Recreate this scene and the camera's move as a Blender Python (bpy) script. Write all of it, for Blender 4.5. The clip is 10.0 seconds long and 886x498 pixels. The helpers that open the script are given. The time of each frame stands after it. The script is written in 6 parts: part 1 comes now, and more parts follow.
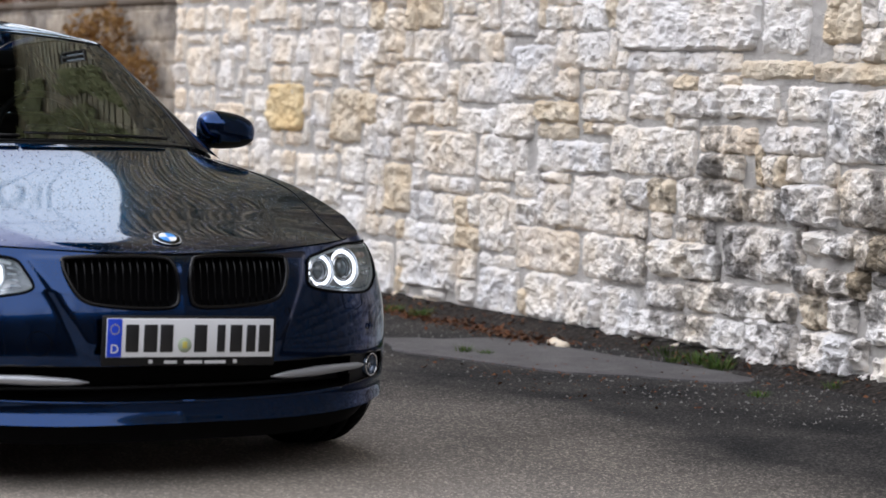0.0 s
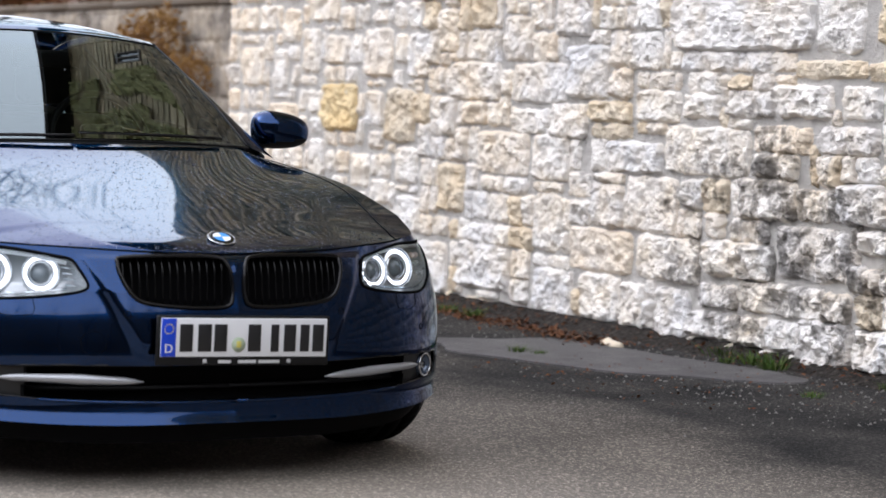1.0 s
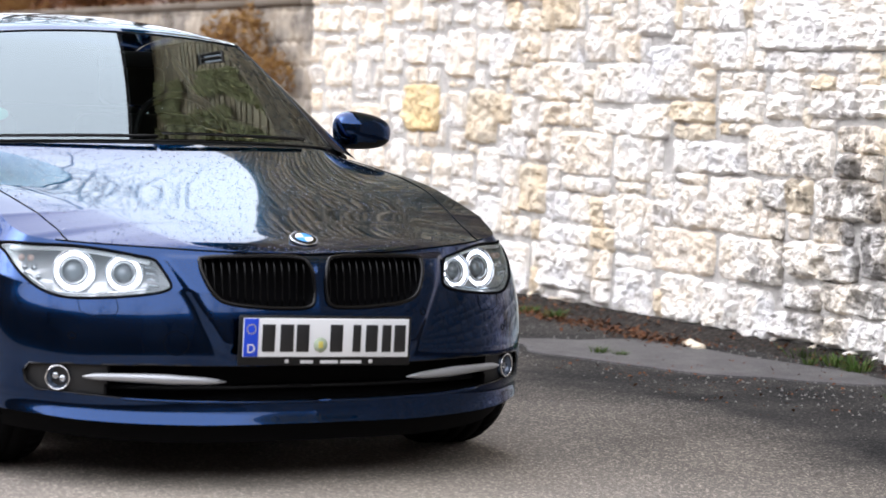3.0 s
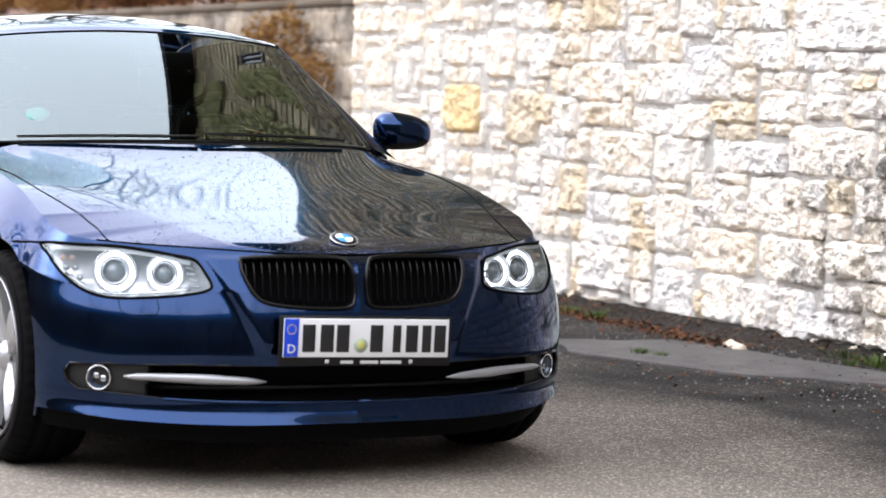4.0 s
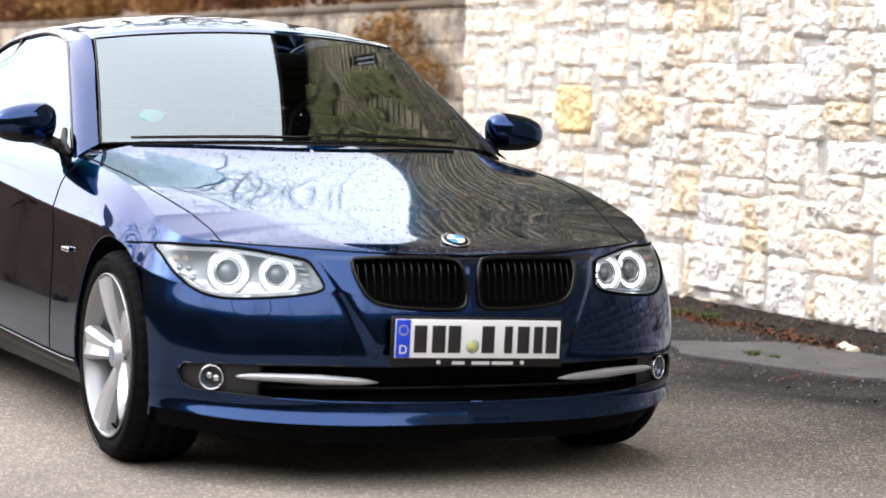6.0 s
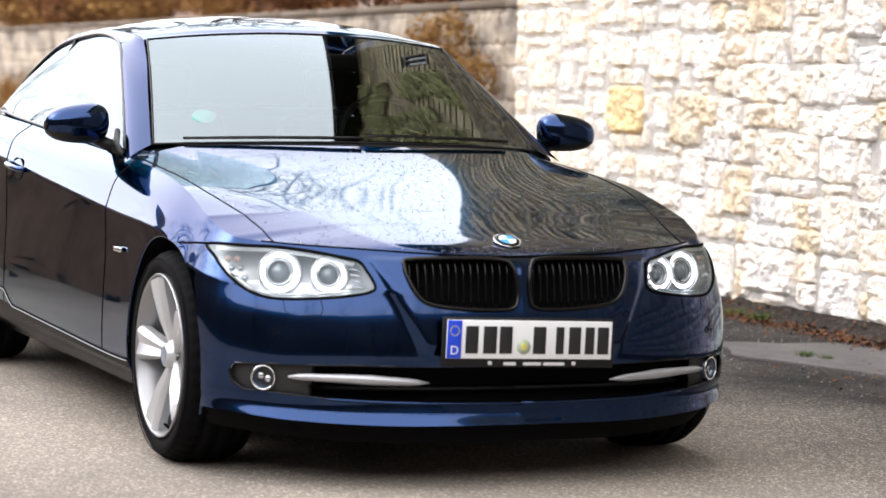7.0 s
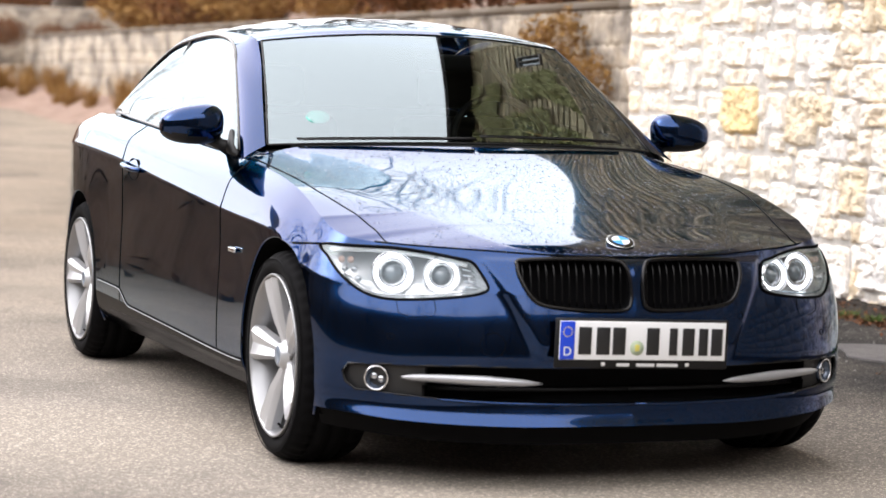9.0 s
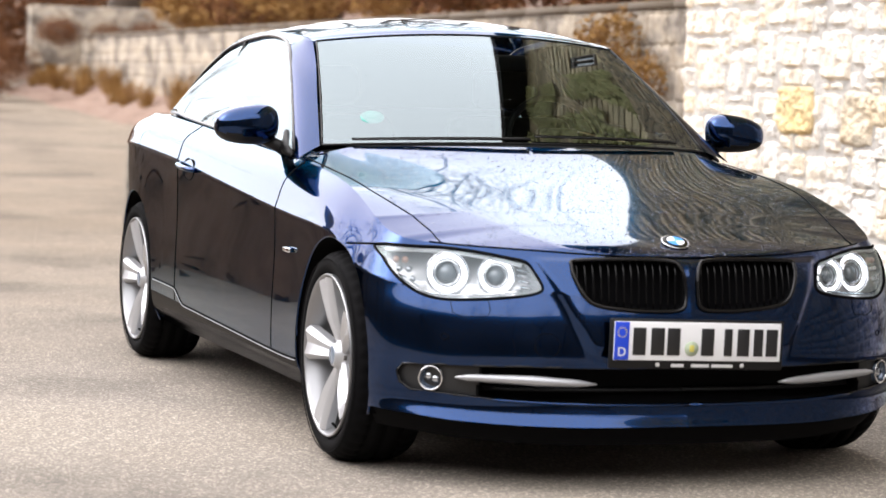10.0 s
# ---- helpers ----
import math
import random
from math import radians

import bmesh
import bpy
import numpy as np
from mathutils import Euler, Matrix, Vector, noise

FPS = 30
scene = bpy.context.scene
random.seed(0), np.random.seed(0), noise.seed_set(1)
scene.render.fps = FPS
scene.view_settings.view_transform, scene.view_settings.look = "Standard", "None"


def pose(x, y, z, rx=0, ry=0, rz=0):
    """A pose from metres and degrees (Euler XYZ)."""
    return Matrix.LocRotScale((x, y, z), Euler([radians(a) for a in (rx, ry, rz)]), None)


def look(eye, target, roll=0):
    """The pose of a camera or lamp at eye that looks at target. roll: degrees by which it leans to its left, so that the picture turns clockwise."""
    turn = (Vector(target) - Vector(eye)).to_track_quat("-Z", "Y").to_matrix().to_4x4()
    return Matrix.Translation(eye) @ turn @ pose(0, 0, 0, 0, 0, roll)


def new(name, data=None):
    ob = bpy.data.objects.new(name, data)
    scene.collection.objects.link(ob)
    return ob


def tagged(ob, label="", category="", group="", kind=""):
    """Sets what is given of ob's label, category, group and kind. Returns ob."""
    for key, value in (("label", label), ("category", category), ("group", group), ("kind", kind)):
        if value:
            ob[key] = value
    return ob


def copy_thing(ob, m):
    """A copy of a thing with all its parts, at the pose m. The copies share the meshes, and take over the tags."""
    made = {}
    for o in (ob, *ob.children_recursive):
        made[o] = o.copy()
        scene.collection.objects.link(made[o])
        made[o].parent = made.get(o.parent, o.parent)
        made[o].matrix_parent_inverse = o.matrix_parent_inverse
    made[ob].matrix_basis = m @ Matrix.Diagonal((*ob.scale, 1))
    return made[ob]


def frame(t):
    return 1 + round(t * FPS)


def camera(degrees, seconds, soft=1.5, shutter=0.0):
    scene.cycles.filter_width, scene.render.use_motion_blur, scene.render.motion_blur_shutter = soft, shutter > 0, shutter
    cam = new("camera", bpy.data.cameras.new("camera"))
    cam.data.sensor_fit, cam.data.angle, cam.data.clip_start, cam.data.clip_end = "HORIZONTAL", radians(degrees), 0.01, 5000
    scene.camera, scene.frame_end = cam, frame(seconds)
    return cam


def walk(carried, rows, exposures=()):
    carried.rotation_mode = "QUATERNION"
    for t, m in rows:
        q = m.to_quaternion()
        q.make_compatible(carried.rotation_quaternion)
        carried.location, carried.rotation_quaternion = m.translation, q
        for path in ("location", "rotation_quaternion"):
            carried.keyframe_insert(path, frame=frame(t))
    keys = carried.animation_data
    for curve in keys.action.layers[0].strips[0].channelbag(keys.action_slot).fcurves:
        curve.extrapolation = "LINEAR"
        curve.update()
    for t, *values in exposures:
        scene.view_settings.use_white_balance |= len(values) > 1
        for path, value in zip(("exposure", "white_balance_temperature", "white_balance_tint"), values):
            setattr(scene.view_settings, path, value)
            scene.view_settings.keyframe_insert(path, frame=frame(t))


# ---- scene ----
# The car stands along the y axis, its nose towards -y; front axle at y = 0, road at z = 0.
from mathutils.bvhtree import BVHTree

cam = camera(20.0, 10.0, soft=1.5)
EYE = (-3.018, -7.252, 1.168)
ROWS = [  # seconds, yaw, pitch, lean to the left
    (0.0, -30.619, -3.674, 1.843),
    (0.5, -29.882, -3.699, 1.830),
    (1.0, -29.395, -3.712, 1.825),
    (1.5, -28.861, -3.729, 1.815),
    (2.0, -28.396, -3.740, 1.802),
    (2.5, -27.975, -3.746, 1.790),
    (4.0, -26.609, -3.774, 1.745),
    (4.5, -26.153, -3.780, 1.730),
    (5.0, -25.534, -3.798, 1.720),
    (5.5, -24.770, -3.815, 1.700),
    (7.0, -22.881, -3.845, 1.645),
    (7.5, -22.321, -3.859, 1.630),
    (8.0, -21.581, -3.873, 1.600),
    (8.5, -20.936, -3.889, 1.580),
    (9.0, -20.298, -3.900, 1.560),
    (9.5, -19.688, -3.920, 1.550),
    (10.0, -19.056, -3.929, 1.550),
]
walk(cam, [(t, pose(*EYE, 90 + pitch, 0, yaw) @ pose(0, 0, 0, 0, 0, roll)) for t, yaw, pitch, roll in ROWS],
     exposures=[(0.0, 0.35, 6020, 15), (1.0, 0.56, 6020, 15), (2.5, 0.95, 6050, 15), (5.0, 1.15, 6330, 15), (10.0, 1.25, 6580, 15)])
cam.data.dof.use_dof = True
cam.data.dof.focus_distance = 8.7
cam.data.dof.aperture_fstop = 3.8

# ---- light: a bright overcast sky ----
world = bpy.data.worlds.new("world")
scene.world = world
world.use_nodes = True
wn, wl = world.node_tree.nodes, world.node_tree.links
sky = wn.new("ShaderNodeTexSky")
sky.sky_type, sky.sun_disc = "NISHITA", False
sky.sun_elevation, sky.sun_rotation = radians(39), radians(299)
sky.air_density, sky.dust_density, sky.ozone_density = 1.0, 4.0, 1.0
wash = wn.new("ShaderNodeHueSaturation")
wash.inputs["Saturation"].default_value = 0.10
wl.new(sky.outputs[0], wash.inputs["Color"])
cloud = wn.new("ShaderNodeMix")  # an even layer of bright cloud over the sky
cloud.data_type = "RGBA"
cloud.inputs[0].default_value = 0.48
cloud.inputs[7].default_value = (9.9, 10.1, 10.25, 1)
wl.new(wash.outputs[0], cloud.inputs[6])
wl.new(cloud.outputs[2], wn["Background"].inputs["Color"])
wn["Background"].inputs["Strength"].default_value = 0.185
sun = new("sun", bpy.data.lights.new("sun", "SUN"))
sun.data.energy, sun.data.angle, sun.data.color = 1.1, radians(165), (1.0, 0.975, 0.94)
sun.matrix_world = look((-6, 2.0, 9), (0, 0, 0))

# ---- materials ----


def shade(name, color, rough=0.5, metal=0.0, **more):
    """A principled material; gives the material, its nodes, its links and the shader."""
    m = bpy.data.materials.new(name)
    m.use_nodes = True
    n, l = m.node_tree.nodes, m.node_tree.links
    p = n["Principled BSDF"]
    p.inputs["Base Color"].default_value = (*color, 1)
    p.inputs["Roughness"].default_value = rough
    p.inputs["Metallic"].default_value = metal
    for key, value in more.items():
        p.inputs[key.replace("_", " ")].default_value = value
    return m, n, l, p


def grain(n, l, scale, detail=6.0, rough=0.6, kind="Object", squash=(1, 1, 1), fac=True, ridged=False):
    """A noise in the thing's own metres."""
    c = n.new("ShaderNodeTexCoord")
    mp = n.new("ShaderNodeMapping")
    mp.inputs["Scale"].default_value = squash
    t = n.new("ShaderNodeTexNoise")
    t.inputs["Scale"].default_value, t.inputs["Detail"].default_value, t.inputs["Roughness"].default_value = scale, detail, rough
    if ridged:
        t.noise_type, t.normalize = "RIDGED_MULTIFRACTAL", True
    if kind == "Position":
        c = n.new("ShaderNodeNewGeometry")
    l.new(c.outputs[kind], mp.inputs["Vector"])
    l.new(mp.outputs[0], t.inputs["Vector"])
    return t.outputs["Fac" if fac else "Color"]


def ramp(n, l, fac, *stops):
    r = n.new("ShaderNodeValToRGB")
    while len(r.color_ramp.elements) < len(stops):
        r.color_ramp.elements.new(0.5)
    for e, (at, c) in zip(r.color_ramp.elements, stops):
        e.position, e.color = at, (*c, 1)
    l.new(fac, r.inputs[0])
    return r.outputs[0]


def blend(n, l, fac, a, b, mode="MIX"):
    x = n.new("ShaderNodeMix")
    x.data_type, x.blend_type = "RGBA", mode
    for key, v in ((0, fac), (6, a), (7, b)):
        if hasattr(v, "links"):
            l.new(v, x.inputs[key])
        elif isinstance(v, tuple):
            x.inputs[key].default_value = (*v, 1)
        else:
            x.inputs[key].default_value = v
    return x.outputs[2]


def bump(n, l, p, height, strength, dist=0.01, after=None):
    b = n.new("ShaderNodeBump")
    b.inputs["Strength"].default_value, b.inputs["Distance"].default_value = strength, dist
    l.new(height, b.inputs["Height"])
    if after:
        l.new(after, b.inputs["Normal"])
    l.new(b.outputs[0], p.inputs["Normal"])
    return b.outputs[0]


def simple(name, color, rough=0.5, metal=0.0, **more):
    return shade(name, color, rough, metal, **more)[0]


PAINT, pn, pl, pp = shade("blue_metallic_paint", (0.002, 0.012, 0.06), 0.13, 1.0, Coat_Weight=1.0, Coat_Roughness=0.006, Coat_IOR=1.40)
pp.inputs["Specular Tint"].default_value = (0.20, 0.46, 0.57, 1)
flake = grain(pn, pl, 900, 2)
pl.new(ramp(pn, pl, flake, (0.3, (0.0003, 0.014, 0.060)), (0.75, (0.0008, 0.034, 0.130))), pp.inputs["Base Color"])
DULL_PAINT = PAINT.copy()  # the same paint with its coat weakened, so the sills mirror less of the road
DULL_PAINT.name = "dirty_blue_paint"
fp = DULL_PAINT.node_tree.nodes["Principled BSDF"]
fp.inputs["Coat Weight"].default_value, fp.inputs["Coat Roughness"].default_value = 0.35, 0.15
fp.inputs["Specular Tint"].default_value = (0.10, 0.11, 0.13, 1)
BLACK = simple("black_plastic", (0.005, 0.005, 0.0055), 0.5, Specular_IOR_Level=0.3)
GLOSS = simple("gloss_black_trim", (0.003, 0.003, 0.0035), 0.18, Specular_IOR_Level=0.3)
SEAM = simple("dark_panel_gap", (0.0015, 0.0015, 0.002), 0.9, Specular_IOR_Level=0.1)
RUBBER, rn, rl, rp = shade("tyre_rubber", (0.004, 0.004, 0.0045), 0.8, Specular_IOR_Level=0.06)
bump(rn, rl, rp, grain(rn, rl, 160), 0.25, 0.002)
ALLOY = simple("silver_alloy", (0.30, 0.305, 0.315), 0.36, 0.8)
SPOKE = simple("silver_wheel_paint", (0.50, 0.51, 0.53), 0.34, 0.5)
CHROME = simple("bright_chrome", (0.75, 0.76, 0.78), 0.12, 1.0)
SATIN = simple("satin_silver_trim", (0.38, 0.39, 0.41), 0.35, 0.55)
GLASS = simple("clear_glass", (0.92, 0.96, 0.95), 0.0, 0.0, Transmission_Weight=1.0, IOR=1.45)
DARK = simple("dark_interior", (0.012, 0.012, 0.013), 0.7)
STEEL = simple("brake_steel", (0.10, 0.095, 0.09), 0.45, 0.8)

ASPHALT, an, al, ap = shade("worn_damp_asphalt", (0.1, 0.1, 0.1), 0.7)
tc = an.new("ShaderNodeTexCoord")
sep = an.new("ShaderNodeSeparateXYZ")
al.new(tc.outputs["Object"], sep.inputs[0])


def number(n, l, op, a, b=0.0, c=0.0):
    m = n.new("ShaderNodeMath")
    m.operation = op
    for k, v in enumerate((a, b, c)):
        if hasattr(v, "links"):
            l.new(v, m.inputs[k])
        else:
            m.inputs[k].default_value = v
    return m.outputs[0]


patchy = grain(an, al, 0.55, 6, 0.55)
dry = ramp(an, al, patchy, (0.32, (0.222, 0.198, 0.173)), (0.62, (0.288, 0.257, 0.222)))
damp = ramp(an, al, grain(an, al, 1.7, 7, 0.6), (0.35, (0.014, 0.014, 0.0145)), (0.68, (0.046, 0.043, 0.040)))
# a damp, mossy strip runs along the wall
strip = number(an, al, "ADD", sep.outputs[0], number(an, al, "MULTIPLY", patchy, 2.4))
near_wall = number(an, al, "MULTIPLY_ADD", strip, 0.60, -1.05)
near_wall = number(an, al, "SUBTRACT", near_wall, number(an, al, "MAXIMUM", number(an, al, "MULTIPLY_ADD", sep.outputs[1], 0.5, -2.2), 0.0))
# and the road is just as dark further out to the front right
front_right = number(an, al, "MULTIPLY_ADD", sep.outputs[1], -0.40, sep.outputs[0])
front_right = number(an, al, "MULTIPLY_ADD", number(an, al, "MULTIPLY_ADD", patchy, 1.6, front_right), 0.9, -2.28)
wet = ramp(an, al, number(an, al, "MAXIMUM", near_wall, front_right), (0.0, (0, 0, 0)), (1.0, (1, 1, 1)))
stones = an.new("ShaderNodeTexVoronoi")
stones.inputs["Scale"].default_value = 140
al.new(tc.outputs["Object"], stones.inputs["Vector"])
chips = ramp(an, al, stones.outputs["Color"], (0.25, (0.25, 0.25, 0.26)), (0.66, (0.95, 0.95, 0.93)), (0.88, (3.8, 3.7, 3.5)))
base = blend(an, al, wet, dry, damp)
blots = ramp(an, al, grain(an, al, 1.1, 4, 0.5, squash=(0.8, 0.7, 1.0)), (0.36, (0.36, 0.36, 0.38)), (0.46, (1.0, 1.0, 1.0)), (0.66, (1.2, 1.16, 1.1)))
base = blend(an, al, 0.35, base, blots, "MULTIPLY")
# the upper road is toned darker and browner
upper = ramp(an, al, number(an, al, "MULTIPLY_ADD", sep.outputs[1], 0.11, -0.15), (0.0, (1, 1, 1)), (1.0, (0.82, 0.765, 0.70)))
base = blend(an, al, 1.0, base, upper, "MULTIPLY")
fine = ramp(an, al, grain(an, al, 60, 5, 0.75), (0.3, (0.6, 0.6, 0.6)), (0.7, (1.25, 1.25, 1.25)))
base = blend(an, al, number(an, al, "MULTIPLY_ADD", wet, 0.40, 0.28), base, chips, "MULTIPLY")
al.new(blend(an, al, 0.7, base, fine, "MULTIPLY"), ap.inputs["Base Color"])
bump(an, al, ap, stones.outputs["Distance"], 0.35, 0.004, bump(an, al, ap, grain(an, al, 110, 5, 0.7), 0.5, 0.006))
al.new(ramp(an, al, wet, (0.0, (0.9, 0.9, 0.9)), (1.0, (0.8, 0.8, 0.8))), ap.inputs["Roughness"])
ap.inputs["Specular IOR Level"].default_value = 0.06
PATCH, tn, tl, tp = shade("smooth_asphalt_patch", (0.15, 0.15, 0.15), 0.75, Specular_IOR_Level=0.25)
patch_tone = ramp(tn, tl, grain(tn, tl, 5, 8, 0.7), (0.3, (0.040, 0.038, 0.039)), (0.7, (0.098, 0.093, 0.092)))
speck = ramp(tn, tl, grain(tn, tl, 150, 4, 0.8), (0.35, (0.45, 0.45, 0.46)), (0.5, (1, 1, 1)), (0.65, (1.8, 1.75, 1.7)))
tl.new(blend(tn, tl, 0.8, patch_tone, speck, "MULTIPLY"), tp.inputs["Base Color"])
bump(tn, tl, tp, grain(tn, tl, 140, 5, 0.7), 0.4, 0.004)


def stone_material(name, *tones, soot=0.0):
    m, n, l, p = shade(name, (0.5, 0.48, 0.43), 0.9, Specular_IOR_Level=0.3)
    info = n.new("ShaderNodeObjectInfo")
    geo = n.new("ShaderNodeNewGeometry")
    pick = number(n, l, "FRACT", number(n, l, "ADD", info.outputs["Random"], geo.outputs["Random Per Island"]))
    c = ramp(n, l, pick, *[(k / (len(tones) - 1), t) for k, t in enumerate(tones)])
    spot = n.new("ShaderNodeSeparateXYZ")
    l.new(geo.outputs["Position"], spot.inputs[0])
    dry_ = number(n, l, "MINIMUM", number(n, l, "MULTIPLY_ADD", spot.outputs[1], 0.02, -0.045), 0.06)
    warm = ramp(n, l, number(n, l, "ADD", grain(n, l, 3.4, 5, 0.6, "Position"), dry_), (0.42, (1, 1, 1)), (0.60, (1.0, 0.87, 0.66)), (0.72, (0.98, 0.76, 0.44)))
    c = blend(n, l, 0.44, c, warm, "MULTIPLY")
    # sooty lichen, thickest on the damp stretch of the wall
    at_ = n.new("ShaderNodeSeparateXYZ")
    l.new(geo.outputs["Position"], at_.inputs[0])
    damp_ = number(n, l, "MULTIPLY_ADD", at_.outputs[1], -0.075, 0.212)
    damp_ = number(n, l, "SUBTRACT", damp_, number(n, l, "MAXIMUM", number(n, l, "MULTIPLY_ADD", at_.outputs[2], 0.25, -0.20), 0.0))
    damp_ = number(n, l, "MINIMUM", number(n, l, "MAXIMUM", damp_, -0.12 + soot), 0.125)
    # coloured darker past the car and high up, unseen, so its paint mirrors dark
    damp_ = number(n, l, "ADD", damp_, number(n, l, "MINIMUM", number(n, l, "MAXIMUM", number(n, l, "MULTIPLY_ADD", at_.outputs[1], -0.22, -0.04), 0.0), 0.34))
    damp_ = number(n, l, "ADD", damp_, number(n, l, "MINIMUM", number(n, l, "MAXIMUM", number(n, l, "MULTIPLY_ADD", at_.outputs[2], 0.25, -0.52), 0.0), 0.10))
    patch_ = number(n, l, "MULTIPLY_ADD", grain(n, l, 2.1, 4, 0.6, "Position"), 0.55, -0.275)
    crust = number(n, l, "ADD", number(n, l, "ADD", grain(n, l, 8, 10, 0.72, "Position"), damp_), patch_)
    c = blend(n, l, 0.92, c, ramp(n, l, crust, (0.575, (1, 1, 1)), (0.63, (0.45, 0.44, 0.43)), (0.72, (0.15, 0.145, 0.14))), "MULTIPLY")
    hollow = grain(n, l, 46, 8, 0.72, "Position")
    # low spots of the bump coloured darker, standing in for shade inside them
    pit_shade = ramp(n, l, hollow, (0.30, (0.34, 0.31, 0.28)), (0.40, (1, 1, 1)))
    l.new(blend(n, l, 0.55, c, pit_shade, "MULTIPLY"), p.inputs["Base Color"])
    low_ = bump(n, l, p, grain(n, l, 17, 10, 0.72, "Position"), 0.8, 0.014)
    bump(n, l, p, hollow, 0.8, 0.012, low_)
    return m


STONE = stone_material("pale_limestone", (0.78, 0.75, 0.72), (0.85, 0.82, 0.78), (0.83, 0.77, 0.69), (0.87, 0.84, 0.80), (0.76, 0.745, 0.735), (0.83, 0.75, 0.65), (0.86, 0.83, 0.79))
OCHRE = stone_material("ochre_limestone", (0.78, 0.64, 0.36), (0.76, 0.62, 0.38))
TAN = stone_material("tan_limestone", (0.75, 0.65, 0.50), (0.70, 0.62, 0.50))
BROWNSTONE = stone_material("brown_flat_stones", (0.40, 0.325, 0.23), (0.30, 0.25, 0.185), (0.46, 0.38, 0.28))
MORTAR, mn, ml, mp_ = shade("grey_mortar", (0.4, 0.39, 0.37), 0.9)
mgeo, mat_ = mn.new("ShaderNodeNewGeometry"), mn.new("ShaderNodeSeparateXYZ")
ml.new(mgeo.outputs["Position"], mat_.inputs[0])
# mortar out of view is coloured darker, to keep the car's reflections dark
unseen_tone = number(mn, ml, "MAXIMUM", number(mn, ml, "MULTIPLY_ADD", mat_.outputs[1], -0.8, -0.2), number(mn, ml, "MULTIPLY_ADD", mat_.outputs[2], 1.5, -3.0))
unseen_tone = ramp(mn, ml, number(mn, ml, "ADD", unseen_tone, number(mn, ml, "MULTIPLY_ADD", grain(mn, ml, 3, 5, 0.6), 0.6, -0.3)), (0.0, (1, 1, 1)), (1.0, (0.22, 0.19, 0.15)))
mortar_tone = ramp(mn, ml, grain(mn, ml, 7, 9, 0.65), (0.3, (0.46, 0.435, 0.40)), (0.7, (0.70, 0.665, 0.62)))
ml.new(blend(mn, ml, 1.0, mortar_tone, unseen_tone, "MULTIPLY"), mp_.inputs["Base Color"])
bump(mn, ml, mp_, grain(mn, ml, 22, 10, 0.75), 1.0, 0.03)
SOIL, on, ol, op_ = shade("stony_soil", (0.2, 0.15, 0.1), 0.95)
ol.new(ramp(on, ol, grain(on, ol, 4, 9, 0.7), (0.3, (0.10, 0.062, 0.045)), (0.5, (0.24, 0.155, 0.115)), (0.72, (0.31, 0.235, 0.19))), op_.inputs["Base Color"])
bump(on, ol, op_, grain(on, ol, 25, 8, 0.7), 0.8, 0.03)
WOODLAND, vn_, vl_, vp_ = shade("dark_woodland_floor", (0.05, 0.045, 0.035), 0.95)
vl_.new(ramp(vn_, vl_, grain(vn_, vl_, 0.8, 8, 0.7), (0.3, (0.008, 0.0075, 0.006)), (0.7, (0.030, 0.026, 0.018))), vp_.inputs["Base Color"])
BARK, bn, bl, bp = shade("grey_brown_bark", (0.08, 0.06, 0.05), 0.9)
bl.new(ramp(bn, bl, grain(bn, bl, 9, 6, 0.6, squash=(1, 1, 0.2)), (0.3, (0.022, 0.015, 0.010)), (0.7, (0.075, 0.050, 0.034))), bp.inputs["Base Color"])


def leaf_material(name, a, b, c):
    m, n, l, p = shade(name, a, 0.85, Specular_IOR_Level=0.12)
    geo = n.new("ShaderNodeNewGeometry")
    l.new(ramp(n, l, geo.outputs["Random Per Island"], (0.0, a), (0.5, b), (1.0, c)), p.inputs["Base Color"])
    return m


RUST = leaf_material("rusty_leaves", (0.12, 0.045, 0.018), (0.19, 0.085, 0.035), (0.08, 0.04, 0.022))
STRAW = leaf_material("dry_grass", (0.24, 0.125, 0.038), (0.33, 0.20, 0.075), (0.16, 0.075, 0.026))
LITTER = leaf_material("fallen_leaves", (0.075, 0.028, 0.014), (0.150, 0.068, 0.032), (0.035, 0.020, 0.013))
GRASS = leaf_material("green_tufts", (0.035, 0.075, 0.014), (0.06, 0.11, 0.022), (0.09, 0.10, 0.03))
OLIVE = leaf_material("olive_foliage", (0.22, 0.22, 0.09), (0.34, 0.33, 0.16), (0.27, 0.23, 0.11))

# ---- building blocks ----


def mesh_of(name, verts, faces, smooth=True):
    me = bpy.data.meshes.new(name)
    me.from_pydata([tuple(v) for v in verts], [], [tuple(f) for f in faces])
    if smooth:
        me.shade_smooth()
    me.update()
    return me


def part(name, me, material, parent=None, label=""):
    """One mesh object from a mesh or a bmesh, under a thing or under a part."""
    if isinstance(me, bmesh.types.BMesh):
        bm, me = me, bpy.data.meshes.new(name)
        bm.to_mesh(me)
        bm.free()
    ob = new(name, me)
    if not me.materials:
        me.materials.append(material)
    ob.parent = parent
    if label:
        ob["label"] = label
    return ob


def box(x0, x1, y0, y1, z0, z1, bevel=0.0, seg=2):
    bm = bmesh.new()
    bmesh.ops.create_cube(bm, size=1, matrix=Matrix.LocRotScale(((x0 + x1) / 2, (y0 + y1) / 2, (z0 + z1) / 2), None, (x1 - x0, y1 - y0, z1 - z0)))
    if bevel:
        bmesh.ops.bevel(bm, geom=bm.edges[:], offset=bevel, segments=seg, profile=0.5, affect="EDGES")
        for f in bm.faces:
            f.smooth = True
    return bm


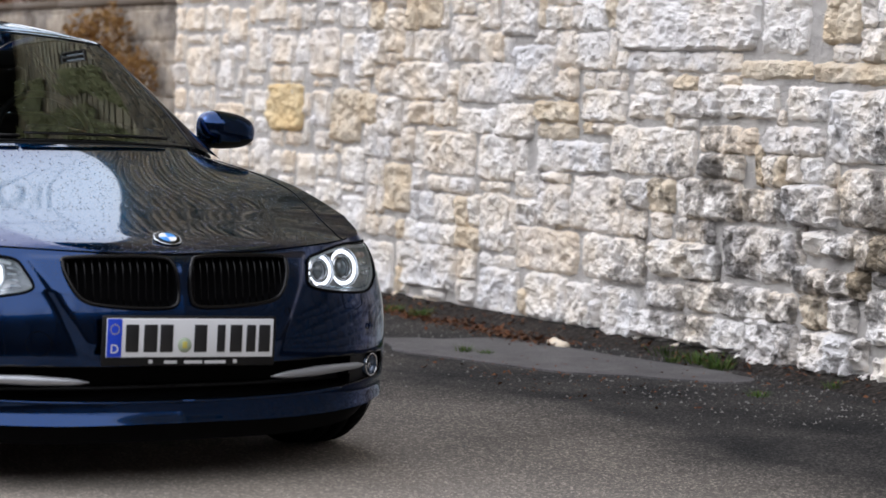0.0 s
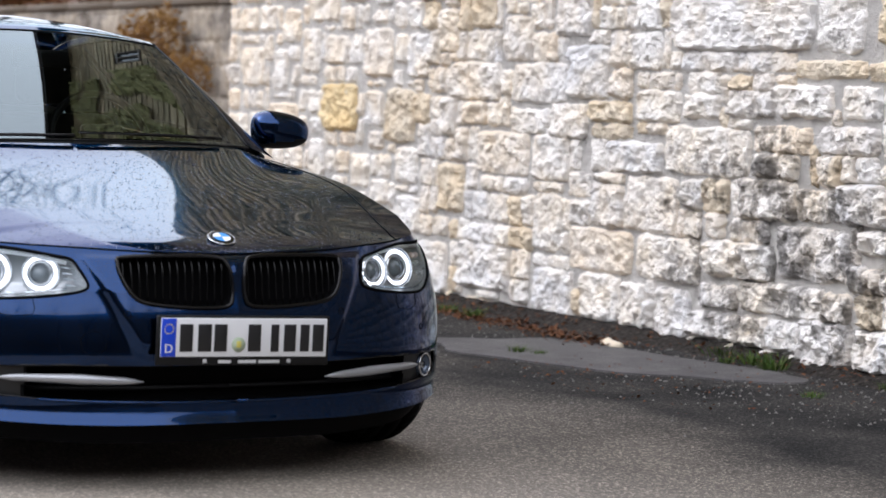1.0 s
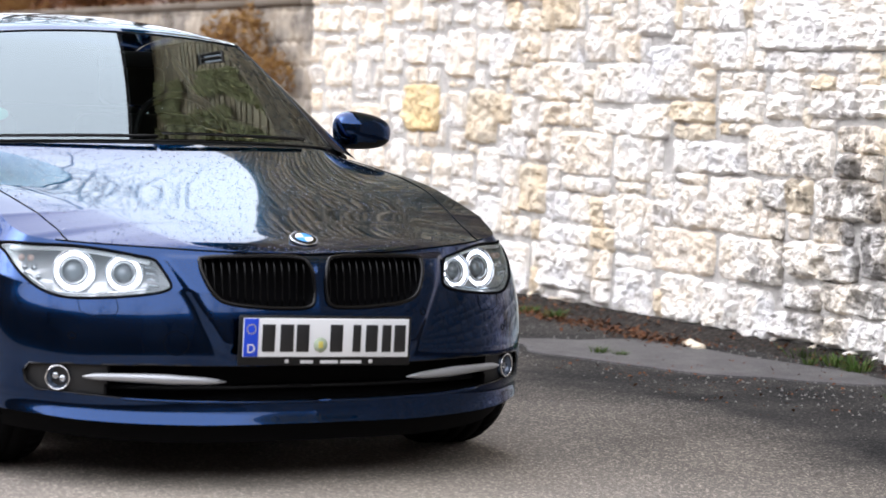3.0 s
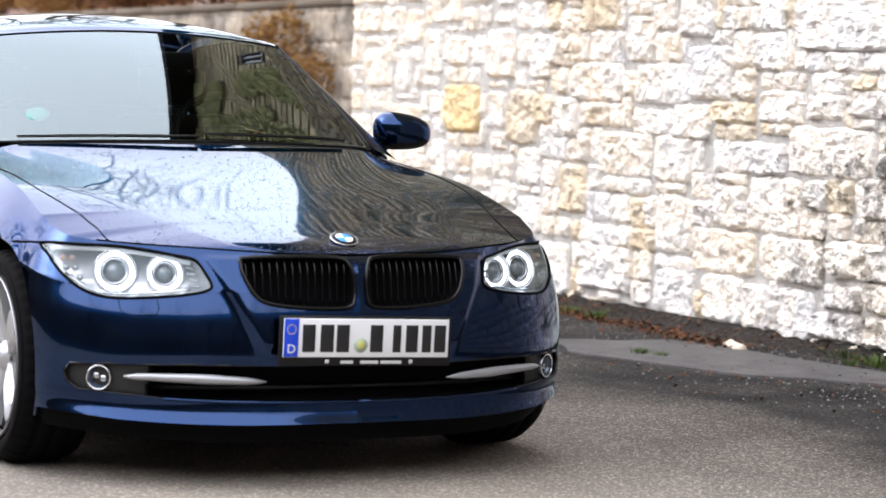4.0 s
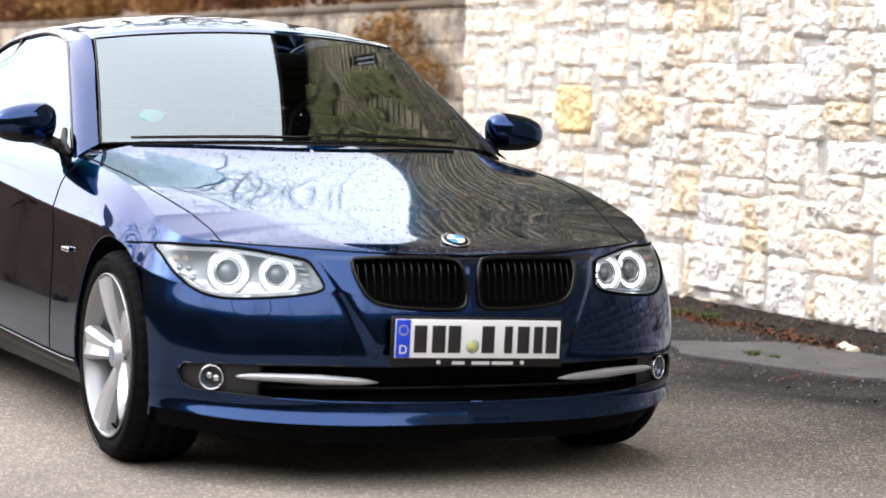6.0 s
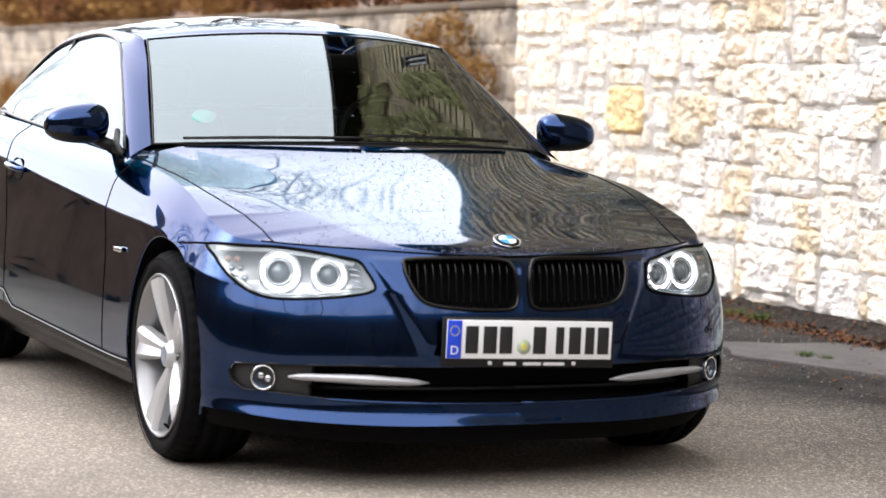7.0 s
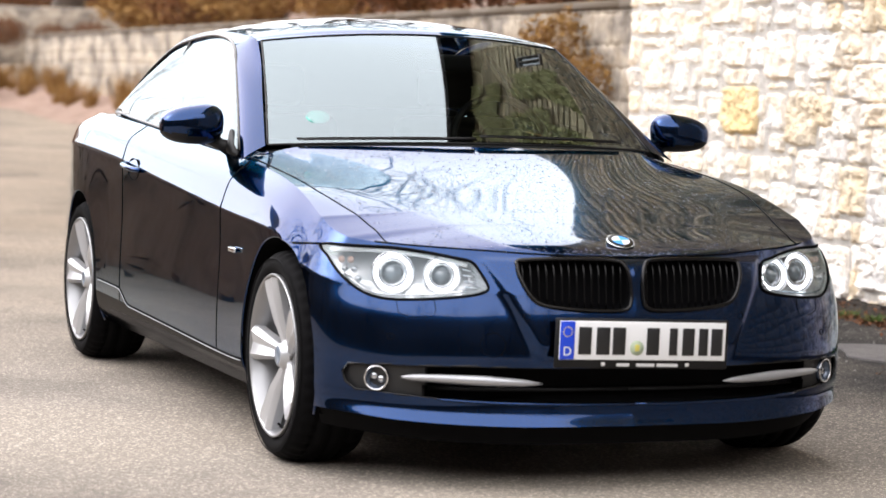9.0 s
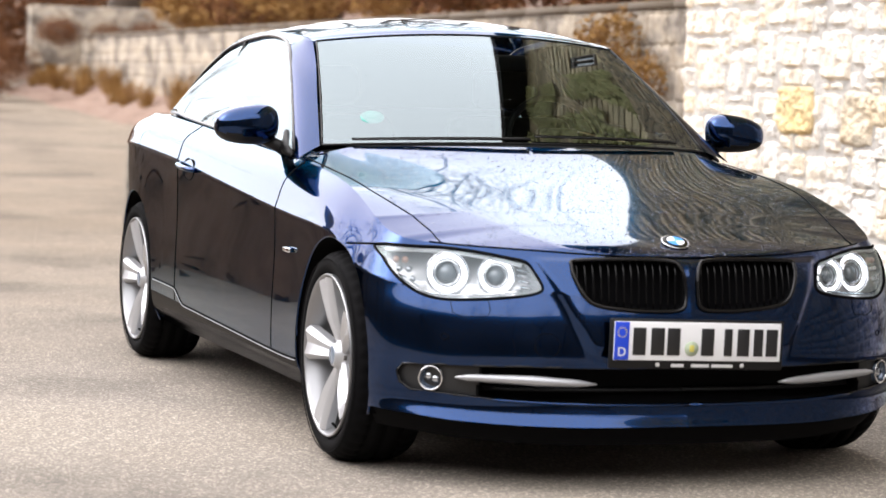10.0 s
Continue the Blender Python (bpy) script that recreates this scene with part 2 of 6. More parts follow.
def spline(knots, at):
    """A smooth curve through knots (n x d), sampled at positions 0..n-1 (monotone in each column)."""
    k = np.asarray(knots, float)
    if k.ndim == 1:
        k = k[:, None]
    n = len(k)
    d = np.diff(k, axis=0)
    m = np.zeros_like(k)
    m[0], m[-1] = d[0], d[-1]
    a, b = d[:-1], d[1:]
    same = a * b > 0
    m[1:-1] = np.where(same, 2 * a * b / np.where(same, a + b, 1), 0)
    at = np.clip(np.asarray(at, float), 0, n - 1)
    i = np.minimum(at.astype(int), n - 2)
    u = (at - i)[:, None]
    h = 2 * u**3 - 3 * u**2 + 1, u**3 - 2 * u**2 + u, -2 * u**3 + 3 * u**2, u**3 - u**2
    return h[0] * k[i] + h[1] * m[i] + h[2] * k[i + 1] + h[3] * m[i + 1]


def catmull(knots, at):
    """A rounder curve through knots (Catmull-Rom)."""
    k = np.asarray(knots, float)
    n = len(k)
    m = np.zeros_like(k)
    m[1:-1] = (k[2:] - k[:-2]) / 2
    m[0], m[-1] = k[1] - k[0], k[-1] - k[-2]
    at = np.clip(np.asarray(at, float), 0, n - 1)
    i = np.minimum(at.astype(int), n - 2)
    u = (at - i)[:, None]
    h = 2 * u**3 - 3 * u**2 + 1, u**3 - 2 * u**2 + u, -2 * u**3 + 3 * u**2, u**3 - u**2
    return h[0] * k[i] + h[1] * m[i] + h[2] * k[i + 1] + h[3] * m[i + 1]


def tube(points, radius, sides=8, closed=False, flat=1.0, up=(0, 0, 1)):
    """A bmesh tube along points; flat squeezes it along up."""
    bm = bmesh.new()
    pts = [Vector(p) for p in points]
    rings = []
    n = len(pts)
    for i, p in enumerate(pts):
        a = pts[(i - 1) % n] if closed or i else p
        b = pts[(i + 1) % n] if closed or i < n - 1 else p
        t = (b - a).normalized()
        side = t.cross(Vector(up)).normalized()
        top = side.cross(t).normalized()
        r = radius[i] if hasattr(radius, "__len__") else radius
        rings.append([bm.verts.new(p + side * math.cos(w) * r + top * math.sin(w) * r * flat) for w in [2 * math.pi * k / sides for k in range(sides)]])
    for i in range(n if closed else n - 1):
        a, b = rings[i], rings[(i + 1) % n]
        for k in range(sides):
            bm.faces.new((a[k], a[(k + 1) % sides], b[(k + 1) % sides], b[k]))
    if not closed:
        bm.faces.new(rings[0])
        bm.faces.new(rings[-1][::-1])
    bmesh.ops.recalc_face_normals(bm, faces=bm.faces[:])
    for f in bm.faces:
        f.smooth = True
    return bm


def lathe(profile, steps=48, axis="x"):
    """A bmesh turned from (radius, along) pairs round the axis."""
    bm = bmesh.new()
    rings = []
    for r, a in profile:
        ring = []
        for k in range(steps):
            w = 2 * math.pi * k / steps
            c, s = r * math.cos(w), r * math.sin(w)
            ring.append(bm.verts.new((a, c, s) if axis == "x" else (c, a, s) if axis == "y" else (c, s, a)))
        rings.append(ring)
    for a, b in zip(rings, rings[1:]):
        for k in range(steps):
            bm.faces.new((a[k], a[(k + 1) % steps], b[(k + 1) % steps], b[k]))
    bmesh.ops.remove_doubles(bm, verts=bm.verts[:], dist=1e-6)
    bmesh.ops.recalc_face_normals(bm, faces=bm.faces[:])
    for f in bm.faces:
        f.smooth = True
    return bm


def thing(name, label, category, at=(0, 0, 0), group=""):
    ob = new(name)
    ob.empty_display_size = 0.1
    ob.location = at
    return tagged(ob, label, category, group)

# ---- ground ----


def rise(y):
    """The road climbs gently behind the car."""
    return 0.016 * (np.sqrt((y - 6) ** 2 + 4) + (y - 6)) / 2


gx = np.concatenate([[-900, -300, -100, -40], np.linspace(-14, 14, 57), [40, 100, 300, 900]])
gy = np.concatenate([[-900, -300, -100, -40], np.linspace(-16, 60, 153), [100, 300, 900]])
GX, GY = np.meshgrid(gx, gy, indexing="ij")
GZ = rise(np.clip(GY, 2, 120)) - rise(2.0) + 0.003 * np.sin(GX * 1.7 + GY * 0.9) * (np.abs(GX) > 2.2) * (np.abs(GX) < 12)
gn = len(gy)
gverts = np.stack([GX, GY, GZ], -1).reshape(-1, 3)
gfaces = [(i * gn + j, (i + 1) * gn + j, (i + 1) * gn + j + 1, i * gn + j + 1) for i in range(len(gx) - 1) for j in range(gn - 1)]
ground = part("ground", mesh_of("ground", gverts, gfaces), ASPHALT)
tagged(ground, "worn grey asphalt road, damp and stained along the wall", "road", kind="structure")


def blot(name, cx, cy, rx, ry, seed, z, material, turn=0.0, n=48):
    """A thin flat patch with an uneven outline lying on the road."""
    bm = bmesh.new()
    rim_, top_ = [], []
    for k in range(n):
        w = 2 * math.pi * k / n
        f = 1 + 0.36 * noise.noise((math.cos(w) * 1.6 + seed, math.sin(w) * 1.6, seed)) + 0.06 * noise.noise((math.cos(w) * 7, math.sin(w) * 7, seed))
        x, y = rx * f * math.cos(w), ry * f * math.sin(w)
        x, y = x * math.cos(turn) - y * math.sin(turn), x * math.sin(turn) + y * math.cos(turn)
        rim_.append(bm.verts.new((cx + x * 1.01, cy + y * 1.01, z - 0.02)))
        top_.append(bm.verts.new((cx + x, cy + y, z)))
    for k in range(n):
        bm.faces.new((rim_[k], rim_[(k + 1) % n], top_[(k + 1) % n], top_[k]))
    bm.faces.new(top_)
    return part(name, bm, material)


slab = blot("road_patch", 2.95, 1.95, 0.42, 0.95, 3.0, 0.008, PATCH, 0.25)
tagged(slab, "smooth grey asphalt repair patch beside the wall", "road patch", kind="structure")

# ---- the tall stone wall ----
WALL_X, WALL_END, WALL_TOP = 3.66, 7.42, 4.6
wall = part("wall_east", box(WALL_X - 0.011, WALL_X + 0.6, -16, WALL_END, -0.3, WALL_TOP), MORTAR)
tagged(wall, "tall retaining wall of pale rough limestone in grey mortar", "wall", kind="structure")


def stone_mesh(y0, y1, z0, z1, seed, depth=0.05, cell=0.0125):
    """A rock-faced block: uneven outline, pillowed rough face. Gives corners and faces, the face towards -x."""
    w, h = y1 - y0, z1 - z0
    nu, nv = max(5, min(42, int(w / cell) + 2)), max(5, min(24, int(h / cell) + 2))
    vs = []
    tilt_y, tilt_z = noise.noise((seed * 1.7, 3.1, 0.2)) * 0.5, noise.noise((seed * 2.1, 1.1, 4.2)) * 0.5
    for i in range(nu):
        for j in range(nv):
            u, v = 2 * i / (nu - 1) - 1, 2 * j / (nv - 1) - 1
            ey, ez = (1 - abs(u)) * w / 2, (1 - abs(v)) * h / 2
            near_edge = min(1.0, min(ey, ez) / 0.026)
            pull = 1 - 0.08 * (u * u * v * v) ** 1.5
            jy = 0.013 * noise.noise((seed, u * 2.3, v * 2.3 + 7)) + 0.006 * noise.noise((seed + 5, u * 6, v * 6))
            jz = 0.013 * noise.noise((seed + 9, u * 2.3 + 3, v * 2.3)) + 0.006 * noise.noise((seed + 3, u * 6, v * 6))
            q = Vector((seed * 3.3, u * w / 2, v * h / 2))
            rough = noise.fractal(q * 11, 0.6, 2.2, 6)
            chip = abs(noise.noise(q * 17 + Vector((4, 4, 4))))
            rim = math.sin(near_edge * math.pi / 2) ** 0.8
            d = depth * (0.10 + 0.62 * rim + (0.40 * rough - 0.28 * chip) * (0.25 + 0.75 * near_edge) + 0.45 * (tilt_y * u + tilt_z * v) * near_edge)
            vs.append((-max(d, 0.001), (y0 + y1) / 2 + u * w / 2 * pull + jy, (z0 + z1) / 2 + v * h / 2 * pull + jz))
    fs = []
    for i in range(nu - 1):
        for j in range(nv - 1):
            a_, b_, c_, d_ = i * nv + j, i * nv + j + 1, (i + 1) * nv + j + 1, (i + 1) * nv + j
            fs += [(a_, b_, c_), (a_, c_, d_)] if (i * 7 + j * 3 + int(seed)) % 2 else [(a_, b_, d_), (b_, c_, d_)]
    edge_ = [i * nv for i in range(nu)] + [(nu - 1) * nv + j for j in range(1, nv)] + [i * nv + nv - 1 for i in range(nu - 2, -1, -1)] + [j for j in range(nv - 2, 0, -1)]
    base_ = len(vs)
    vs += [(0.03, vs[e][1], vs[e][2]) for e in edge_]
    m = len(edge_)
    fs += [(edge_[k], base_ + k, base_ + (k + 1) % m, edge_[(k + 1) % m])[::-1] for k in range(m)]
    return vs, fs


# the blocks that stand out, from the lower and the upper wall: along, along, up, up in metres
LOWER = [(1.08, 1.58, 0.38, 0.61), (2.73, 3.29, 0.29, 0.50), (2.17, 2.68, 0.29, 0.50), (1.05, 1.40, 0.01, 0.22), (0.67, 1.01, 0.03, 0.21), (0.30, 0.56, 0.00, 0.14), (2.24, 2.52, 0.03, 0.26), (2.82, 3.17, 0.05, 0.28),
         (2.60, 2.81, 0.05, 0.26), (3.86, 4.42, 0.11, 0.35), (1.24, 1.85, 0.21, 0.35), (1.87, 2.16, 0.20, 0.31), (1.84, 2.24, 0.06, 0.18), (0.70, 0.99, 0.52, 0.62), (1.61, 2.12, 0.35, 0.51), (2.36, 2.80, 0.51, 0.77)]
UPPER = [(1.81, 2.47, 0.80, 1.02), (1.46, 1.94, 0.62, 0.80), (0.49, 0.89, 0.91, 1.21), (0.82, 1.15, 0.64, 0.81), (0.40, 0.80, 0.65, 0.89), (2.50, 2.98, 0.78, 0.93), (3.32, 3.67, 0.71, 0.94), (3.71, 4.22, 0.72, 0.94), (1.39, 2.47, 1.37, 1.62)]
UPPER += [(1.05, 1.37, 1.36, 1.60), (2.37, 2.73, 1.03, 1.18), (2.06, 2.35, 1.05, 1.17), (1.66, 1.99, 1.07, 1.19), (1.24, 1.64, 1.08, 1.22), (0.92, 1.18, 1.08, 1.22), (3.37, 3.89, 1.10, 1.30), (2.99, 3.36, 1.13, 1.39), (4.01, 4.55, 1.10, 1.30),
          (4.47, 4.75, 0.90, 1.11), (1.38, 1.79, 0.92, 1.04), (0.92, 1.32, 0.93, 1.05), (3.52, 3.91, 0.94, 1.07), (3.17, 3.50, 0.93, 1.10)]
BANDS = [(2.78, 3.15, 1.02, 1.12), (2.77, 3.12, 0.94, 1.01), (1.02, 1.50, 1.25, 1.33), (0.53, 1.00, 1.24, 1.32)]
YELLOW = (5.63, 6.07, 0.89, 1.16)


def courses(y0, y1, z0, z1, taken, rand, low=0.115, high=0.205, wide=(0.12, 0.40), gap=0.009, lengths=(0.75, 1.9)):
    """Fills a wall's face with blocks in uneven courses round those that stand already."""
    z, out = z0, []
    while z < z1:
        h = rand.uniform(low, high)
        y = y0 - rand.uniform(0, 0.3)
        while y < y1:
            w = h * rand.uniform(*lengths) if rand.random() < 0.85 else rand.uniform(*wide)
            a0, a1, b0, b1 = max(y, y0), min(y + w, y1), z + rand.uniform(-0.008, 0.008), z + h + rand.uniform(-0.008, 0.008)
            pieces_ = [(a0, a1, b0, b1)]
            for t0, t1, s0, s1 in taken:
                rest = []
                for p0, p1, q0, q1 in pieces_:
                    if p1 <= t0 or p0 >= t1 or q1 <= s0 or q0 >= s1:
                        rest.append((p0, p1, q0, q1))
                        continue
                    if p0 < t0:
                        rest.append((p0, t0, q0, q1))
                    if p1 > t1:
                        rest.append((t1, p1, q0, q1))
                    m0, m1 = max(p0, t0), min(p1, t1)
                    if q0 < s0:
                        rest.append((m0, m1, q0, s0))
                    if q1 > s1:
                        rest.append((m0, m1, s1, q1))
                pieces_ = rest
            out += [(p0 + gap / 2, p1 - gap / 2, q0 + gap / 2, q1 - gap / 2) for p0, p1, q0, q1 in pieces_ if p1 - p0 > 0.055 and q1 - q0 > 0.045]
            y += w
        z += h
    return out


def waver(y, z):
    """How far a course strays from the level."""
    return 0.016 * noise.noise((y * 0.8, z * 1.5, 3.3))


rand = random.Random(11)
special = [(*b, STONE) for b in LOWER + UPPER] + [(*b, TAN) for b in BANDS] + [(*YELLOW, OCHRE)]
large = []
while len(large) < 46:  # blocks that reach through two courses
    y, z, w_, h_ = rand.uniform(0.1, WALL_END - 0.4), rand.uniform(0.0, 1.7), rand.uniform(0.20, 0.42), rand.uniform(0.21, 0.31)
    if all(y + w_ < b[0] or y > b[1] or z + h_ < b[2] or z > b[3] for b in [c[:4] for c in special] + large):
        large.append((y, y + w_, z, z + h_))
seen = courses(0.0, WALL_END, -0.06, 1.95, [b[:4] for b in special] + large, rand)
seen = [(a0, a1, b0 + waver(a0, b0), b1 + waver(a0, b1)) for a0, a1, b0, b1 in seen] + [(a0 + 0.005, a1 - 0.005, b0 + 0.005, b1 - 0.005) for a0, a1, b0, b1 in large]
seen.sort(key=lambda b: abs(b[0] - 2.4) + 0.5 * abs(b[2] - 0.8))
near_blocks = seen[: 298 - len(special)]
far_blocks = seen[298 - len(special):] + courses(-16, 0.0, -0.06, WALL_TOP, [], rand, 0.16, 0.30, (0.3, 0.7))
high_blocks = courses(0.0, WALL_END, 1.95, WALL_TOP, [], rand, 0.045, 0.10, (0.3, 0.8), 0.004, (4.0, 9.0))


def joined(blocks, depth, cell, seed0):
    vs, fs = [], []
    for k, (a0, a1, b0, b1) in enumerate(blocks):
        v, f = stone_mesh(a0, a1, b0, b1, seed0 + k * 1.37, depth, cell)
        o = len(vs)
        vs += v
        fs += [tuple(i + o for i in q) for q in f]
    return vs, fs


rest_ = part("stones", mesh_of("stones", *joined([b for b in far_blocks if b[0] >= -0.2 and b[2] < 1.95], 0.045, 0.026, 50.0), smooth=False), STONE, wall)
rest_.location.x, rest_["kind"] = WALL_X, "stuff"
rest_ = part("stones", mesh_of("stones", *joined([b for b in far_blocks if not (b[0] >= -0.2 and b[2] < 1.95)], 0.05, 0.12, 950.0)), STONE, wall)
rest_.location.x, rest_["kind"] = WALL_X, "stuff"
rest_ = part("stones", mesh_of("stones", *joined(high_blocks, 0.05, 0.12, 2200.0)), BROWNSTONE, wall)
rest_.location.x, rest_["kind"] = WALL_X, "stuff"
BLOCKS = special + [(*b, TAN if rand.random() < 0.11 else STONE) for b in near_blocks]
BLOCKS = [b if len(b) == 5 else (*b, STONE) for b in BLOCKS]

# ---- the low wall behind, its bank and planting ----
WEATHERED, hn, hl, hp_ = shade("weathered_blotchy_stone", (0.4, 0.35, 0.3), 0.95, Specular_IOR_Level=0.1)
tone_ = ramp(hn, hl, grain(hn, hl, 2.6, 7, 0.66, "Position", (1, 0.55, 1)), (0.36, (0.13, 0.105, 0.085)), (0.46, (0.29, 0.26, 0.225)), (0.58, (0.50, 0.43, 0.34)), (0.70, (0.42, 0.385, 0.34)))
hl.new(blend(hn, hl, 0.6, tone_, ramp(hn, hl, grain(hn, hl, 9, 7, 0.7, "Position"), (0.35, (0.35, 0.3, 0.26)), (0.55, (1, 1, 1))), "MULTIPLY"), hp_.inputs["Base Color"])
bump(hn, hl, hp_, grain(hn, hl, 12, 8, 0.7, "Position"), 1.0, 0.03)
L0, L1, L_TOP = Vector((4.30, 7.0, 0)), Vector((6.25, 46.0, 0)), 1.76
along = (L1 - L0).normalized()
turn_low = math.degrees(math.atan2(along.x, along.y))
low_wall = new("wall_low")
low_wall.matrix_basis = pose(L0.x, L0.y, 0, 0, 0, -turn_low)
tagged(low_wall, "low weathered stone wall with a flat coping", "wall", kind="structure")
length = (L1 - L0).length
part("wall_core", box(0.0, 0.5, 0, length, -0.2, L_TOP - 0.05), WEATHERED, low_wall)
y = 0.0
while y < length:
    part("coping_stone", box(-0.03, 0.56, y + 0.006, min(y + 1.15, length) - 0.006, L_TOP - 0.06, L_TOP, 0.012, 1), simple("mossy_coping", (0.11, 0.085, 0.06), 0.9) if y == 0 else bpy.data.materials["mossy_coping"], low_wall)
    y += 1.15
low_blocks = courses(0.0, length, 0.0, L_TOP - 0.08, [], rand, 0.13, 0.30, (0.2, 0.6), -0.03)
low_blocks = [(a0, a1, b0 + 0.05 * noise.noise((a0 * 0.6, b0, 1)), min(b1 + 0.05 * noise.noise((a0 * 0.6, b1, 1)), L_TOP - 0.07)) for a0, a1, b0, b1 in low_blocks]
part("stones", mesh_of("stones", *joined(low_blocks, 0.016, 0.06, 3000.0)), WEATHERED, low_wall)["kind"] = "stuff"


def sheet(name, fn, ys, material):
    """A strip of ground between lines that run along y."""
    g = np.array([[fn(y, k) for k in np.linspace(0, 1, 9)] for y in ys])
    return part(name, mesh_of(name, g.reshape(-1, 3), grid_quads(*g.shape[:2])), material)


def grid_quads(a, b):
    return [(i * b + j, i * b + j + 1, (i + 1) * b + j + 1, (i + 1) * b + j) for i in range(a - 1) for j in range(b - 1)]


def wall_line(y):
    return L0.x + (L1.x - L0.x) * (y - L0.y) / (L1.y - L0.y)


def ground_z(y):
    return float(rise(max(y, 2.0)) - rise(2.0))


def bank_point(y, k):
    edge_ = 1.25 + 0.25 * noise.noise((y * 0.35, 2, 0))
    x = wall_line(y) + 0.05 - (1 - k) * edge_
    return (x, y, ground_z(y) - 0.02 + 0.42 * k * k + 0.05 * noise.noise((x * 2, y * 1.3, 1)) * math.sin(math.pi * k))


bank = sheet("bank", bank_point, np.linspace(9, 46, 150), SOIL)
tagged(bank, "bank of stony soil and leaves at the wall's foot", "bank", kind="structure")
hill = sheet("hillside", lambda y, k: (wall_line(y) + 0.4 + 16 * k, y, L_TOP - 0.12 + 2.6 * k**1.15 + 0.3 * noise.noise((k * 6, y * 0.3, 5)) * min(1, 4 * k)), np.linspace(7.5, 75, 90), SOIL)
tagged(hill, "brown planted hillside above the low wall", "hillside", kind="structure")
far = sheet("far_slope", lambda y, k: (-26 + 40 * y, 50 + 4 * y + 22 * k + 2 * noise.noise((y * 5, k * 3, 1)), ground_z(50) - 0.3 + 4.6 * k**0.8 + 0.4 * noise.noise((y * 9, k * 5, 2))), np.linspace(0, 1, 60), SOIL)
tagged(far, "brown wooded slope at the end of the road", "hillside", kind="structure")
terrace = part("wall_terrace", box(5.0, 11.0, 40.0, 40.35, 1.2, 2.30, 0.02), WEATHERED)
tagged(terrace, "blotchy grey-brown terrace wall on the slope", "wall", kind="structure")
post = part("post", tube([(6.05, 36.0, 1.60), (6.05, 36.0, 3.2)], 0.09, 10), simple("white_post_paint", (0.72, 0.72, 0.70), 0.6))
tagged(post, "white painted post standing on the slope", "post")


def tuft_mesh(count, height, spread, rand_, width=0.012, droop=0.5):
    """Blades that lean outwards from one root."""
    vs, fs = [], []
    for _ in range(count):
        a, r = rand_.uniform(0, 2 * math.pi), spread * rand_.random() ** 0.7
        h = height * rand_.uniform(0.5, 1.0)
        o = Vector((r * math.cos(a), r * math.sin(a), 0))
        lean = Vector((math.cos(a), math.sin(a), 0)) * h * droop * rand_.random()
        side_ = Vector((-math.sin(a), math.cos(a), 0)) * width * rand_.uniform(0.6, 1.3)
        k = len(vs)
        vs += [o - side_, o + side_, o + lean * 0.4 + Vector((0, 0, h * 0.6)) + side_ * 0.7, o + lean * 0.4 + Vector((0, 0, h * 0.6)) - side_ * 0.7, o + lean + Vector((0, 0, h))]
        fs += [(k, k + 1, k + 2, k + 3), (k + 3, k + 2, k + 4)]
    return vs, fs


def bush_mesh(count, rx, ry, rz, size, rand_):
    """Small leaves in a loose, uneven heap."""
    vs, fs = [], []
    for _ in range(count):
        d = Vector((rand_.gauss(0, 1), rand_.gauss(0, 1), rand_.gauss(0, 1))).normalized()
        r = (0.45 + 0.55 * rand_.random()) * (1 + 0.35 * noise.noise(d * 2.2))
        c = Vector((d.x * rx * r, d.y * ry * r, rz + d.z * rz * r))
        t = Vector((rand_.gauss(0, 1), rand_.gauss(0, 1), rand_.gauss(0, 0.6))).normalized()
        b_ = t.cross(Vector((rand_.gauss(0, 1), rand_.gauss(0, 1), rand_.gauss(0, 1)))).normalized()
        s_ = size * rand_.uniform(0.5, 1.2)
        k = len(vs)
        vs += [c - t * s_, c + b_ * s_ * 0.45, c + t * s_, c - b_ * s_ * 0.45]
        fs.append((k, k + 1, k + 2, k + 3))
    return vs, fs


grass_tufts = [mesh_of("dry_tuft", *tuft_mesh(90, 0.55, 0.16, rand, 0.010, 0.9), smooth=False) for _ in range(3)]
for k in range(60):
    y = 11 + 34 * rand.random()
    f = rand.uniform(0.6, 1.0)
    ob = part("dry_grass", grass_tufts[k % 3], STRAW)
    x, _, z = bank_point(y, f)
    ob.matrix_basis = pose(x, y, z - 0.02, 0, 0, rand.uniform(0, 360)) @ Matrix.Scale(rand.uniform(0.35, 1.05), 4)
    tagged(ob, "tuft of dry straw-coloured grass on the bank", "grass tuft", "dry tufts along the low wall")
bushes = [mesh_of("shrub", *bush_mesh(1700, 0.75, 0.75, 0.45, 0.055, rand), smooth=False) for _ in range(3)]
straw_bush = mesh_of("shrub", *bush_mesh(1700, 0.75, 0.75, 0.45, 0.055, rand), smooth=False)
straw_bush.materials.append(STRAW)
for k in range(40):
    y = 8.2 + 1.05 * k + rand.uniform(-0.5, 0.5)
    up_ = 0.8 + 3.0 * rand.random()
    ob = part("shrub", bushes[k % 3] if k % 3 else straw_bush, RUST)
    ob.matrix_basis = pose(wall_line(y) + up_, y, L_TOP - 0.1 + 2.6 * ((up_ - 0.4) / 16) ** 1.15, 0, 0, rand.uniform(0, 360)) @ Matrix.Scale(rand.uniform(0.7, 1.3), 4)
    tagged(ob, "rust-brown leafless shrub on the hillside" if k % 3 else "dry straw-coloured shrub on the hillside", "shrub", "shrubs above the low wall")
wild = mesh_of("creeper", *bush_mesh(5200, 0.75, 0.75, 0.5, 0.032, rand), smooth=False)
